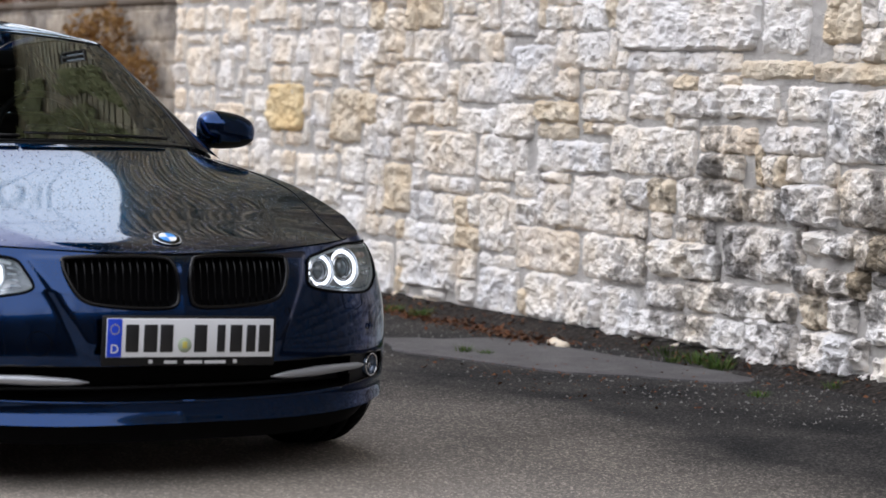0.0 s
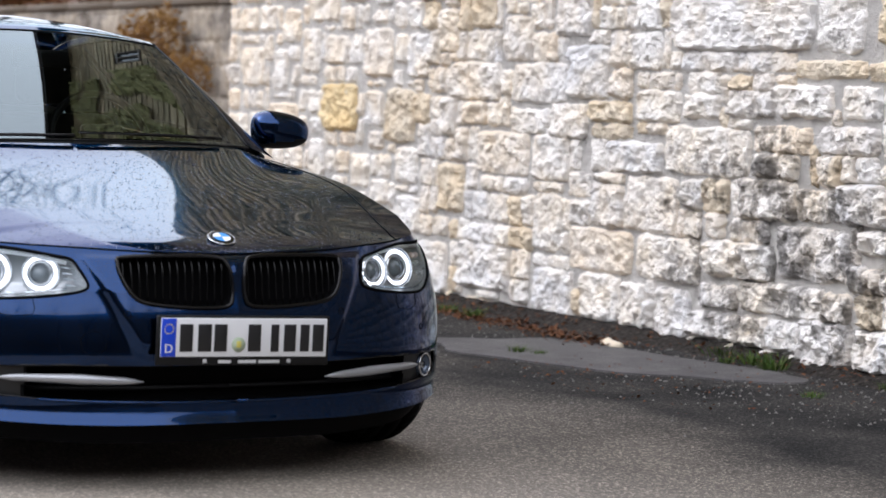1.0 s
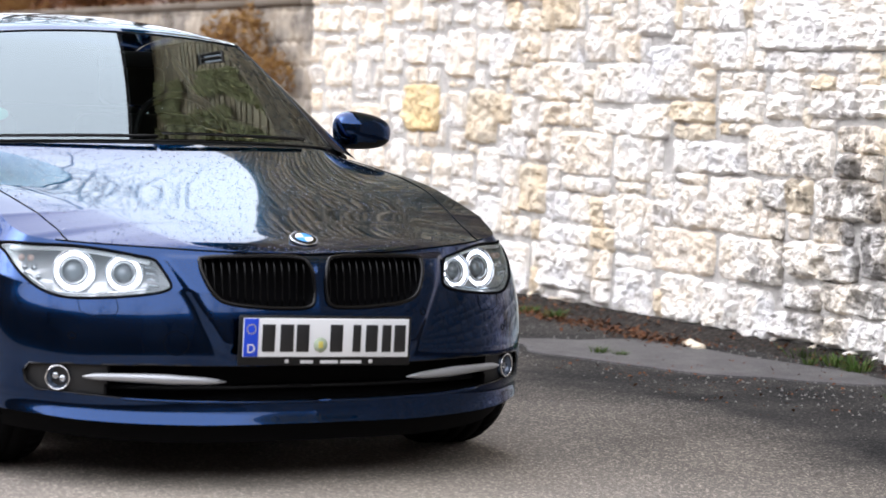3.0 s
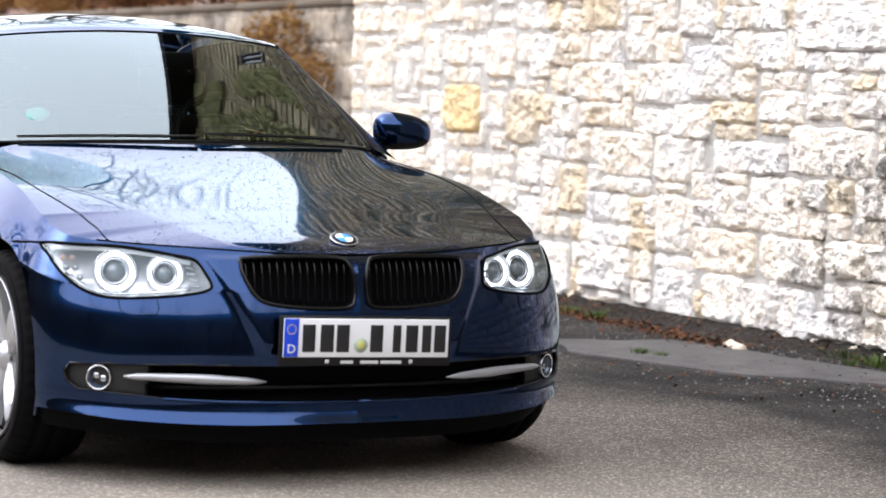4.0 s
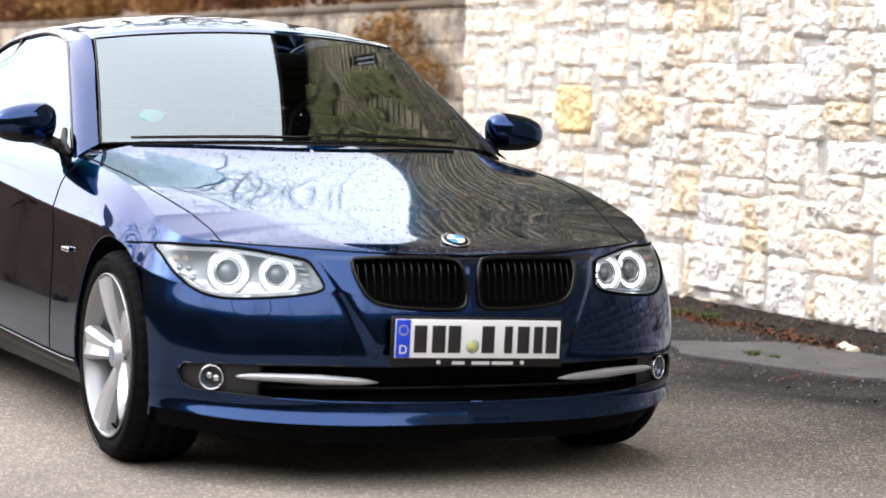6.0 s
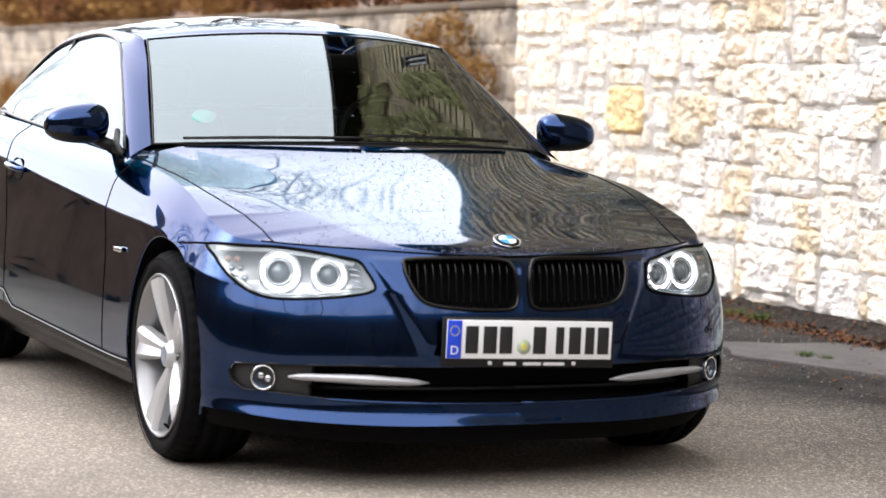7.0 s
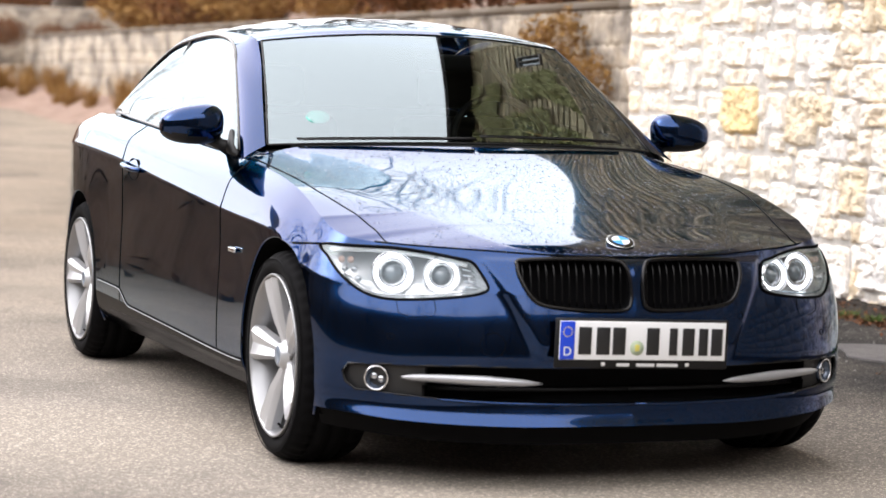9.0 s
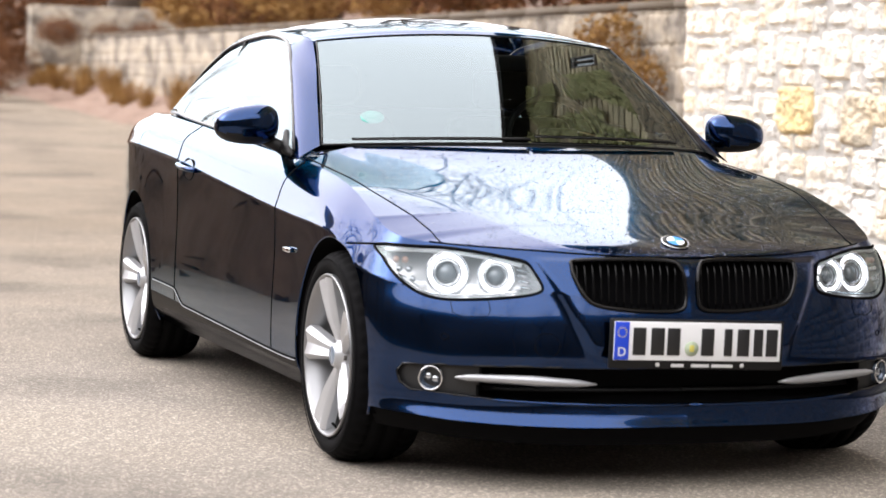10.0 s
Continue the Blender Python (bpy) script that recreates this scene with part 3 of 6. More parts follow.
# beyond y = 30 these stand as brown shrubs round the road's end
for x, y, z, k_ in ((4.34, 9.6, 1.00, 0.42), (4.36, 10.2, 1.25, 0.5), (4.30, 9.0, 0.55, 0.4), (2.75, 33.5, 0.4, 1.1), (4.2, 46, 1.0, 2.6), (4.0, 38.5, 0.7, 1.1), (3.2, 43, 0.7, 2.0), (5.3, 38.6, 1.5, 0.6), (6.2, 38.6, 1.5, 0.5), (6.9, 38.4, 1.5, 0.55), (8.0, 38.8, 1.6, 0.7), (6.0, 48, 1.2, 2.8), (7.8, 46, 1.6, 2.4), (2.2, 49, 0.8, 2.6)):
    ob = part("creeper", straw_bush if y < 30 else wild, RUST)
    ob.matrix_basis = pose(x, y, z, 0, 0, 40 * y) @ Matrix.Scale(k_, 4)
    tagged(ob, "ochre-brown creeper hanging over the stones" if y < 30 else "rusty brown shrub near the terrace and the road's end", "creeper", "creepers on the low wall")

# ---- woods round about, seen in the paint and the glass ----


def bare_tree(seed, height):
    """A leafless tree: trunk and forking limbs. Gives trunk and crown meshes."""
    rd = random.Random(seed)
    trunk, crown = [], []

    def limb(p, d, length_, radius, depth):
        pts = [p]
        q = p.copy()
        for _ in range(4):
            d = (d + Vector((rd.gauss(0, 0.12), rd.gauss(0, 0.12), rd.gauss(0.03, 0.08)))).normalized()
            q = q + d * length_ / 4
            pts.append(q.copy())
        (trunk if depth == 0 else crown).append((pts, radius, depth))
        if depth < 5:
            for _ in range(4 if depth == 0 else 3):
                at = pts[rd.randint(2, 4)]
                side_ = Vector((rd.gauss(0, 1), rd.gauss(0, 1), rd.gauss(0.35, 0.5))).normalized()
                limb(at, (d * 0.55 + side_ * 0.8).normalized(), length_ * rd.uniform(0.5, 0.75), radius * 0.5, depth + 1)

    limb(Vector((0, 0, -0.2)), Vector((0, 0, 1)), height * 0.5, height * 0.018, 0)

    def build(items):
        vs, fs = [], []
        for pts, r, depth in items:
            n = 6 if depth == 0 else 3
            k0 = len(vs)
            for i, p in enumerate(pts):
                rr = r * (1 - 0.55 * i / 4)
                for a_ in range(n):
                    w_ = 2 * math.pi * a_ / n
                    vs.append(p + Vector((rr * math.cos(w_), rr * math.sin(w_), rr * 0.3 * math.sin(w_ * 2))))
            for i in range(4):
                for a_ in range(n):
                    fs.append((k0 + i * n + a_, k0 + i * n + (a_ + 1) % n, k0 + (i + 1) * n + (a_ + 1) % n, k0 + (i + 1) * n + a_))
        return vs, fs
    return mesh_of("trunk", *build(trunk)), mesh_of("crown", *build(crown))


ring_pts = []
for w in np.linspace(math.radians(58), math.radians(290), 80):
    row_ = []
    for k in np.linspace(0, 1, 9):
        r = 14 + 8 * math.cos(w - math.radians(60)) ** 2 + 26 * k + 2.5 * noise.noise((math.cos(w) * 3, math.sin(w) * 3, k * 2))
        row_.append((-3 + r * math.cos(w + math.radians(45)), -2 + r * math.sin(w + math.radians(45)), -0.3 + (16.5 + 3.5 * math.exp(-((w + math.radians(45) - math.radians(268)) / math.radians(52)) ** 2)) * k**0.75 + 0.5 * noise.noise((w * 5, k * 4, 3))))
    ring_pts.append(row_)
rp = np.array(ring_pts)
woods = part("wooded_slope", mesh_of("wooded_slope", rp.reshape(-1, 3), grid_quads(*rp.shape[:2])), WOODLAND)
tagged(woods, "dark wooded slope round the car park", "hillside", kind="structure")
# a hedge out of view, added so that the door mirrors something dark
hedge_pts = []
for y in np.linspace(3.2, 42, 60):
    x0 = -3.4 + 0.10 * (y - 5.5)
    hedge_pts.append([(x0 + 1.0 * math.cos(a_) + 0.12 * noise.noise((y, a_ * 2, 1)), y, ground_z(y) - 0.05 + 1.15 * math.sin(a_) ** 0.6 + 0.12 * noise.noise((y * 1.5, a_ * 3, 7))) for a_ in np.linspace(0.0, math.pi, 12)])
hp = np.array(hedge_pts)
hedge = part("hedge", mesh_of("hedge", hp.reshape(-1, 3), grid_quads(*hp.shape[:2])), SOIL)
tagged(hedge, "unseen dark brown leafless hedge, added for the door's dark reflection", "hedge")
vs_, fs_ = [], []
for _ in range(5000):
    i_, j_ = rand.randrange(59), rand.randrange(11)
    c = Vector(hp[i_, j_]).lerp(Vector(hp[i_ + 1, j_ + 1]), rand.random()) + Vector((rand.gauss(0, 0.05), rand.gauss(0, 0.2), rand.gauss(0, 0.05)))
    t = Vector((rand.gauss(0, 1), rand.gauss(0, 1), rand.gauss(0, 1))).normalized() * 0.09
    b_ = t.cross(Vector((0.3, 0.5, 1))).normalized() * 0.03
    n_ = len(vs_)
    vs_ += [c - t, c + b_, c + t, c - b_]
    fs_.append((n_, n_ + 1, n_ + 2, n_ + 3))
part("twigs", mesh_of("twigs", vs_, fs_, False), LITTER, hedge)["kind"] = "stuff"
models = [bare_tree(k, 11 + k) for k in range(3)]
for k in range(26):
    w = math.radians(112 + 232 * k / 25 + rand.uniform(-3, 3))
    r = rand.uniform(18, 30)
    t_, c_ = models[k % 3]
    tree = thing("tree", "bare grey-brown deciduous tree without leaves", "tree", group="bare trees round the place")
    part("trunk", t_, BARK, tree)
    part("crown", c_, BARK, tree)
    tree.matrix_basis = pose(-3 + r * math.cos(w), -2 + r * math.sin(w), 0.3 + 0.22 * (r - 17), 0, 0, rand.uniform(0, 360)) @ Matrix.Scale(rand.uniform(0.8, 1.2), 4)
for k, (x, y, grown) in enumerate(((9.0, 34, 1.35), (13.0, 33, 1.45), (12.0, 35.5, 1.5), (14.6, 36.5, 1.5), (16.5, 39, 1.5), (6.8, 41, 1.5), (13, 33, 1.2), (11, 42, 1.2), (17, 47, 1.2), (14.5, 56, 1.3), (9, 60, 1.3), (-9, 58, 1.15), (-5.5, 63, 1.2), (-2.5, 57, 1.1), (0.5, 64, 1.25), (-12.5, 62, 1.2), (4.5, 60, 1.2))):
    tree = thing("tree", "bare grey-brown deciduous tree without leaves", "tree", group="bare trees round the place")
    part("trunk", models[k % 3][0], BARK, tree)
    part("crown", models[k % 3][1], BARK, tree)
    tree.matrix_basis = pose(x, y, 2.0, 0, 0, 70 * k) @ Matrix.Scale(grown, 4)


# ---- the timber house above the tall wall, seen in the paint and the glass ----
EAVE_Z, HOUSE_X = 14.7, 4.30
CLADDING, cn, cl, cp = shade("weathered_timber", (0.15, 0.10, 0.06), 0.8, Specular_IOR_Level=0.2)
cgeo = cn.new("ShaderNodeNewGeometry")
board_tone = ramp(cn, cl, cgeo.outputs["Random Per Island"], (0.0, (0.16, 0.125, 0.075)), (0.45, (0.33, 0.26, 0.16)), (0.8, (0.25, 0.21, 0.13)), (1.0, (0.42, 0.34, 0.22)))
cl.new(blend(cn, cl, 0.6, board_tone, ramp(cn, cl, grain(cn, cl, 3, 6, 0.65, "Position", (1, 0.3, 3)), (0.35, (0.45, 0.42, 0.38)), (0.6, (1.1, 1.08, 1.0))), "MULTIPLY"), cp.inputs["Base Color"])
EAVE = simple("dark_eave_boards", (0.012, 0.011, 0.010), 0.8, Specular_IOR_Level=0.1)
ROOFING = simple("dark_roof_tiles", (0.05, 0.035, 0.03), 0.9)
DIM = simple("dim_window_glass", (0.010, 0.012, 0.015), 0.08)
house = thing("house", "brown timber-clad house with dark windows above the wall", "house", (HOUSE_X, 0.9, WALL_TOP - 0.2))


def facade(start, heading, length_, z0, openings):
    """A clad wall along heading; local x runs along it, y points outwards."""
    top_ = EAVE_Z - 0.05
    turn_ = math.degrees(math.atan2(heading[1], heading[0]))
    m = pose(start[0] - HOUSE_X, start[1] - 0.9, 0.2 - WALL_TOP, 0, 0, turn_)
    core = part("house_wall", box(0, length_, -0.30, -0.03, z0, top_), EAVE, house)
    core.matrix_local = m
    vs, fs, z = [], [], z0
    while z < top_ - 0.05:
        h, x = rand.uniform(0.24, 0.34), -rand.uniform(0, 3)
        while x < length_:
            x1 = min(x + rand.uniform(2.5, 5.5), length_)
            for p0, p1 in [(max(x, 0), x1)]:
                spans = [(p0, p1)]
                for o0, o1, q0, q1 in openings:
                    if z + h > q0 and z < q1:
                        spans = [t for u, v in spans for t in ((u, min(v, o0)), (max(u, o1), v)) if t[1] - t[0] > 0.05]
                for u, v in spans:
                    k = len(vs)
                    lo, hi, out = z + 0.012, min(z + h, top_), 0.020 + 0.012 * rand.random()
                    vs += [(u + 0.006, out, lo), (v - 0.006, out, lo), (v - 0.006, 0.0, hi), (u + 0.006, 0.0, hi), (u + 0.006, -0.04, lo), (v - 0.006, -0.04, lo), (v - 0.006, -0.04, hi), (u + 0.006, -0.04, hi)]
                    fs += [tuple(k + i for i in q) for q in ((0, 1, 2, 3), (4, 7, 6, 5), (0, 4, 5, 1), (1, 5, 6, 2), (2, 6, 7, 3), (3, 7, 4, 0))]
            x = x1
        z += h
    part("cladding_boards", mesh_of("cladding_boards", vs, fs, False), CLADDING, core)["kind"] = "stuff"
    for o0, o1, q0, q1 in openings:
        win_ = part("house_window", box(o0, o1, -0.06, -0.045 + 0.02, q0, q1), DIM, house)
        win_.matrix_local = m
        for b_ in ((o0, o0 + 0.09, q0, q1), (o1 - 0.09, o1, q0, q1), (o0 + 0.09, o1 - 0.09, q0, q0 + 0.09), (o0 + 0.09, o1 - 0.09, q1 - 0.09, q1), ((o0 + o1) / 2 - 0.04, (o0 + o1) / 2 + 0.04, q0 + 0.09, q1 - 0.09)):
            part("window_frame", box(b_[0], b_[1], -0.03, 0.045, b_[2], b_[3], 0.008, 1), simple("brown_window_frame", (0.07, 0.05, 0.035), 0.6) if "brown_window_frame" not in bpy.data.materials else bpy.data.materials["brown_window_frame"], win_)


OBLIQUE = (0.2926, 0.9562)
# the facade stands on the wall's backfill, and on the hillside beyond the wall's end
facade((HOUSE_X, -11.0), (0, 1), 11.9, WALL_TOP - 0.2, [(1.5 + 2.9 * k, 2.9 + 2.9 * k, q, q + 1.5) for k in range(3) for q in (5.6, 8.6)])
facade((HOUSE_X, 0.9), OBLIQUE, 6.9, WALL_TOP - 0.2, [])
start_far = (HOUSE_X + 6.9 * OBLIQUE[0], 0.9 + 6.9 * OBLIQUE[1])
facade(start_far, OBLIQUE, 14.6, 1.75, [(2.0 + 3.4 * k, 3.4 + 3.4 * k, q, q + 1.5) for k in range(4) for q in (5.6, 8.6)])
end_far = (start_far[0] + 14.6 * OBLIQUE[0], start_far[1] + 14.6 * OBLIQUE[1])
for name, z0, z1, over, mat in (("eave", EAVE_Z - 0.06, EAVE_Z + 0.16, 1.0, EAVE), ("roof", EAVE_Z + 0.16, EAVE_Z + 0.30, 1.05, ROOFING)):
    bm = bmesh.new()
    outline = [(HOUSE_X - over, -11.5), (HOUSE_X - over, 0.9), (end_far[0] - over, end_far[1] + 0.4), (HOUSE_X + 16, end_far[1] + 0.4), (HOUSE_X + 16, -11.5)]
    low_ = [bm.verts.new((x - HOUSE_X, y - 0.9, z0 - WALL_TOP + 0.2)) for x, y in outline]
    top_ = [bm.verts.new((x - HOUSE_X, y - 0.9, z1 - WALL_TOP + 0.2)) for x, y in outline]
    bm.faces.new(low_)
    bm.faces.new(top_[::-1])
    for k in range(5):
        bm.faces.new((low_[k], low_[(k + 1) % 5], top_[(k + 1) % 5], top_[k]))
    bmesh.ops.recalc_face_normals(bm, faces=bm.faces[:])
    part(name, bm, mat, house)
# creeper out of view, added to give the windscreen an olive reflection
vs, fs = [], []
for _ in range(20000):
    r_, w_ = rand.random(), rand.uniform(-3.0, 8.0)
    z = 5.2 + 9.2 * r_
    if noise.noise((w_ * 0.7, z * 0.6, 9.0)) < -0.10:
        continue
    c = Vector((HOUSE_X + OBLIQUE[0] * max(w_, 0) - 0.08 - 0.10 * rand.random(), 0.9 + OBLIQUE[1] * w_, z))
    t = Vector((rand.gauss(0, 0.4), rand.gauss(0, 1), rand.gauss(0, 1))).normalized()
    b_ = t.cross(Vector((1, rand.gauss(0, 0.5), rand.gauss(0, 0.5)))).normalized()
    s_ = 0.11 * rand.uniform(0.5, 1.3)
    k = len(vs)
    vs += [c - t * s_, c + b_ * s_ * 0.5, c + t * s_, c - b_ * s_ * 0.5]
    fs.append((k, k + 1, k + 2, k + 3))
vine = part("creeper", mesh_of("creeper", vs, fs, False), OLIVE)
tagged(vine, "olive-green creeper on the facade, added for the windscreen's reflection", "creeper", kind="stuff")
terr = part("upper_ground", box(WALL_X + 0.55, WALL_X + 30, -16, WALL_END + 1, WALL_TOP - 0.5, WALL_TOP - 0.2), SOIL)
tagged(terr, "planted ground above the tall wall", "ground", kind="structure")

# ---- the car ----
PLAN = [(0, -0.735), (0.28, -0.722), (0.48, -0.675), (0.66, -0.585), (0.78, -0.475), (0.85, -0.37), (0.878, -0.22), (0.885, 0.05), (0.882, 0.5),
        (0.885, 1.3), (0.89, 2.2), (0.895, 2.8), (0.840, 3.25), (0.750, 3.52), (0.58, 3.66), (0.30, 3.71), (0, 3.72)]
LINES = [  # height and inset of each line round the body, from the nose to the tail
    ([0.665, 0.672, 0.680, 0.685, 0.690, 0.700, 0.735, 0.815, 0.870, 0.915, 0.965, 0.988, 0.965, 0.935, 0.925, 0.92, 0.92],
     [0.075, 0.085, 0.110, 0.125, 0.120, 0.095, 0.090, 0.105, 0.110, 0.100, 0.100, 0.110, 0.120, 0.12, 0.10, 0.10, 0.10]),
    ([0.625, 0.630, 0.630, 0.632, 0.640, 0.650, 0.675, 0.755, 0.810, 0.860, 0.915, 0.943, 0.915, 0.87, 0.85, 0.84, 0.84],
     [0.055, 0.062, 0.082, 0.095, 0.085, 0.062, 0.050, 0.045, 0.045, 0.040, 0.035, 0.040, 0.050, 0.06, 0.06, 0.06, 0.06]),
    ([0.560, 0.565, 0.568, 0.570, 0.575, 0.585, 0.610, 0.700, 0.720, 0.774, 0.840, 0.867, 0.850, 0.80, 0.78, 0.77, 0.77],
     [0.042, 0.042, 0.044, 0.046, 0.040, 0.030, 0.020, 0.012, 0.010, 0.010, 0.008, 0.008, 0.020, 0.03, 0.03, 0.03, 0.03]),
    ([0.470, 0.470, 0.470, 0.475, 0.480, 0.490, 0.500, 0.560, 0.580, 0.600, 0.620, 0.640, 0.630, 0.60, 0.58, 0.58, 0.58],
     [0.020, 0.019, 0.020, 0.020, 0.015, 0.010, 0.006, 0.008, 0.012, 0.012, 0.010, 0.006, 0.010, 0.01, 0.01, 0.01, 0.01]),
    ([0.370, 0.370, 0.370, 0.370, 0.370, 0.370, 0.380, 0.420, 0.420, 0.430, 0.440, 0.450, 0.450, 0.45, 0.45, 0.45, 0.45],
     [0.010, 0.009, 0.008, 0.007, 0.005, 0.003, 0.003, 0.004, 0.006, 0.006, 0.005, 0.003, 0.005, 0.00, 0.00, 0.00, 0.00]),
    ([0.270, 0.270, 0.270, 0.270, 0.275, 0.280, 0.280, 0.280, 0.265, 0.280, 0.300, 0.310, 0.320, 0.34, 0.34, 0.34, 0.34],
     [0.025, 0.025, 0.020, 0.015, 0.010, 0.006, 0.005, 0.006, 0.008, 0.008, 0.006, 0.005, 0.020, 0.02, 0.02, 0.02, 0.02]),
    ([0.222, 0.223, 0.226, 0.234, 0.243, 0.248, 0.240, 0.225, 0.220, 0.225, 0.230, 0.240, 0.260, 0.28, 0.28, 0.28, 0.28],
     [0.020, 0.020, 0.018, 0.017, 0.015, 0.012, 0.010, 0.020, 0.030, 0.030, 0.025, 0.020, 0.040, 0.05, 0.05, 0.05, 0.05]),
    ([0.186, 0.186, 0.189, 0.196, 0.206, 0.210, 0.192, 0.178, 0.175, 0.178, 0.180, 0.190, 0.210, 0.22, 0.22, 0.22, 0.22],
     [0.005, 0.005, 0.004, 0.004, 0.006, 0.012, 0.032, 0.055, 0.060, 0.060, 0.060, 0.060, 0.080, 0.09, 0.09, 0.09, 0.09]),
]
CENTRE_Y = [-0.66, -0.59, -0.45, -0.3, 0.0, 0.3, 0.57, 0.9, 1.6, 2.6, 3.2, 3.62]
CENTRE_Z = [0.668, 0.707, 0.745, 0.779, 0.840, 0.897, 0.946, 0.96, 0.97, 0.985, 0.985, 0.925]


def knot_samples():
    """Positions along the plan, about 9 mm apart in front and wider behind."""
    fine_ = np.linspace(0, len(PLAN) - 1, 4000)
    p = catmull(PLAN, fine_)
    run = np.concatenate([[0], np.cumsum(np.hypot(*np.diff(p, axis=0).T))])
    stops = np.concatenate([np.arange(0, 1.15, 0.009), np.arange(1.15, run[-1], 0.016), [run[-1]]])
    return np.interp(stops, run, fine_)


AT = knot_samples()
plan = catmull(PLAN, AT)
tang = np.gradient(plan, axis=0)
tang /= np.linalg.norm(tang, axis=1)[:, None]
norm = np.stack([tang[:, 1], -tang[:, 0]], 1)
norm[0], norm[-1] = (0, -1), (0, 1)
rows = []
for zs, ins in LINES:
    d = spline(ins, AT)
    rows.append(np.concatenate([plan - norm * d, spline(zs, AT)], 1))
rows = np.stack(rows)  # line, sample, xyz
rows[:, 0, 0] = rows[:, -1, 0] = 0
for _ in range(2):  # the bonnet's edge climbs without a break
    rows[0, :, 2] = np.convolve(np.pad(rows[0, :, 2], 8, mode="edge"), np.ones(17) / 17, "valid")

V_UP, V_LOW = 34, 66
SILL_V = V_UP - 1 + round((V_LOW - 1) * 3 / 5)


def section(line):
    """A body section: a rounded upper part, an edge at the shoulder, a rounded lower part."""
    up = catmull(line[:3], np.linspace(0, 2, V_UP))
    low = catmull(line[2:], np.linspace(0, len(LINES) - 3, V_LOW))
    return np.concatenate([up, low[1:]])


side = np.stack([section(rows[:, i]) for i in range(rows.shape[1])])  # sample, v, xyz


def step(x):
    x = np.clip(x, 0, 1)
    return x * x * (3 - 2 * x)


# the nose stands proud between two edges that run down from the lamps
nose = step((0.31 + (side[:, :, 2] - 0.375) * 0.53 - side[:, :, 0]) / 0.035) * step((side[:, :, 2] - 0.37) / 0.05) * step((0.668 - side[:, :, 2]) / 0.02) * (side[:, :, 1] < 0)
side[:, :, 1] -= 0.014 * nose
A, B = side.shape[:2]


def grid_faces(a, b, flip=False):
    i, j = np.meshgrid(np.arange(a - 1), np.arange(b - 1), indexing="ij")
    f = np.stack([i * b + j, i * b + j + 1, (i + 1) * b + j + 1, (i + 1) * b + j], -1).reshape(-1, 4)
    return f[:, ::-1] if flip else f


def grid_normals(g):
    n = np.cross(np.gradient(g, axis=0), np.gradient(g, axis=1))
    n /= np.maximum(np.linalg.norm(n, axis=2), 1e-9)[:, :, None]
    return n


def inside(poly, p):
    """Which of the points p lie in the closed outline poly."""
    q = np.roll(poly, -1, 0)
    odd = np.zeros(len(p), bool)
    for (x0, y0), (x1, y1) in zip(poly, q):
        hit = (y0 > p[:, 1]) != (y1 > p[:, 1])
        at = x0 + (p[:, 1] - y0) * (x1 - x0) / (y1 - y0 if y1 != y0 else 1e-9)
        odd ^= hit & (p[:, 0] < at)
    return odd


def nearest(poly, p):
    """The points of the outline nearest to p."""
    a, b = poly, np.roll(poly, -1, 0)
    d = b - a
    u = np.clip(((p[:, None] - a) * d).sum(2) / (d * d).sum(1), 0, 1)
    c = a + u[..., None] * d
    k = ((c - p[:, None]) ** 2).sum(2).argmin(1)
    return c[np.arange(len(p)), k]


def rounded(points, n=8):
    """A closed smooth outline through points."""
    k = np.array(points + points[:3])
    c = catmull(np.concatenate([k[-4:-3], k]), np.arange(1, len(points) + 1, 1 / n))
    return c[: len(points) * n]


LAMP = rounded([(0.812, 0.676), (0.726, 0.677), (0.654, 0.677), (0.579, 0.669), (0.511, 0.657), (0.465, 0.647), (0.447, 0.62), (0.432, 0.580), (0.446, 0.564), (0.484, 0.554),
                (0.557, 0.544), (0.643, 0.537), (0.697, 0.537), (0.737, 0.547), (0.771, 0.57), (0.797, 0.604), (0.81, 0.641)])
KIDNEY = rounded([(0.335, 0.656), (0.20, 0.661), (0.060, 0.658), (0.030, 0.640), (0.020, 0.60), (0.020, 0.545), (0.032, 0.523), (0.07, 0.516), (0.17, 0.518), (0.28, 0.531), (0.322, 0.557), (0.346, 0.607), (0.350, 0.640)])
half = [(0.2, 0.353), (0.40, 0.356), (0.5, 0.357), (0.60, 0.354), (0.70, 0.353), (0.785, 0.347), (0.797, 0.325), (0.790, 0.295), (0.765, 0.274), (0.66, 0.267), (0.546, 0.257), (0.39, 0.253), (0.2, 0.249)]
INTAKE = np.array([(-0.01, 0.353)] + half + [(-0.01, 0.249)])
ARCH_R, ARCH_Z = 0.352, 0.326
ARCHES = [np.stack([y + ARCH_R * np.cos(w), ARCH_Z + ARCH_R * np.sin(w)], 1) for y in (0.0, 2.76) for w in [np.linspace(0, 2 * np.pi, 120, endpoint=False)]]
verts = side.reshape(-1, 3).copy()
normals = grid_normals(side).reshape(-1, 3)
faces = grid_faces(A, B)
mid = verts[faces].mean(1)
gone = np.zeros(len(faces), bool)
pieces = {}
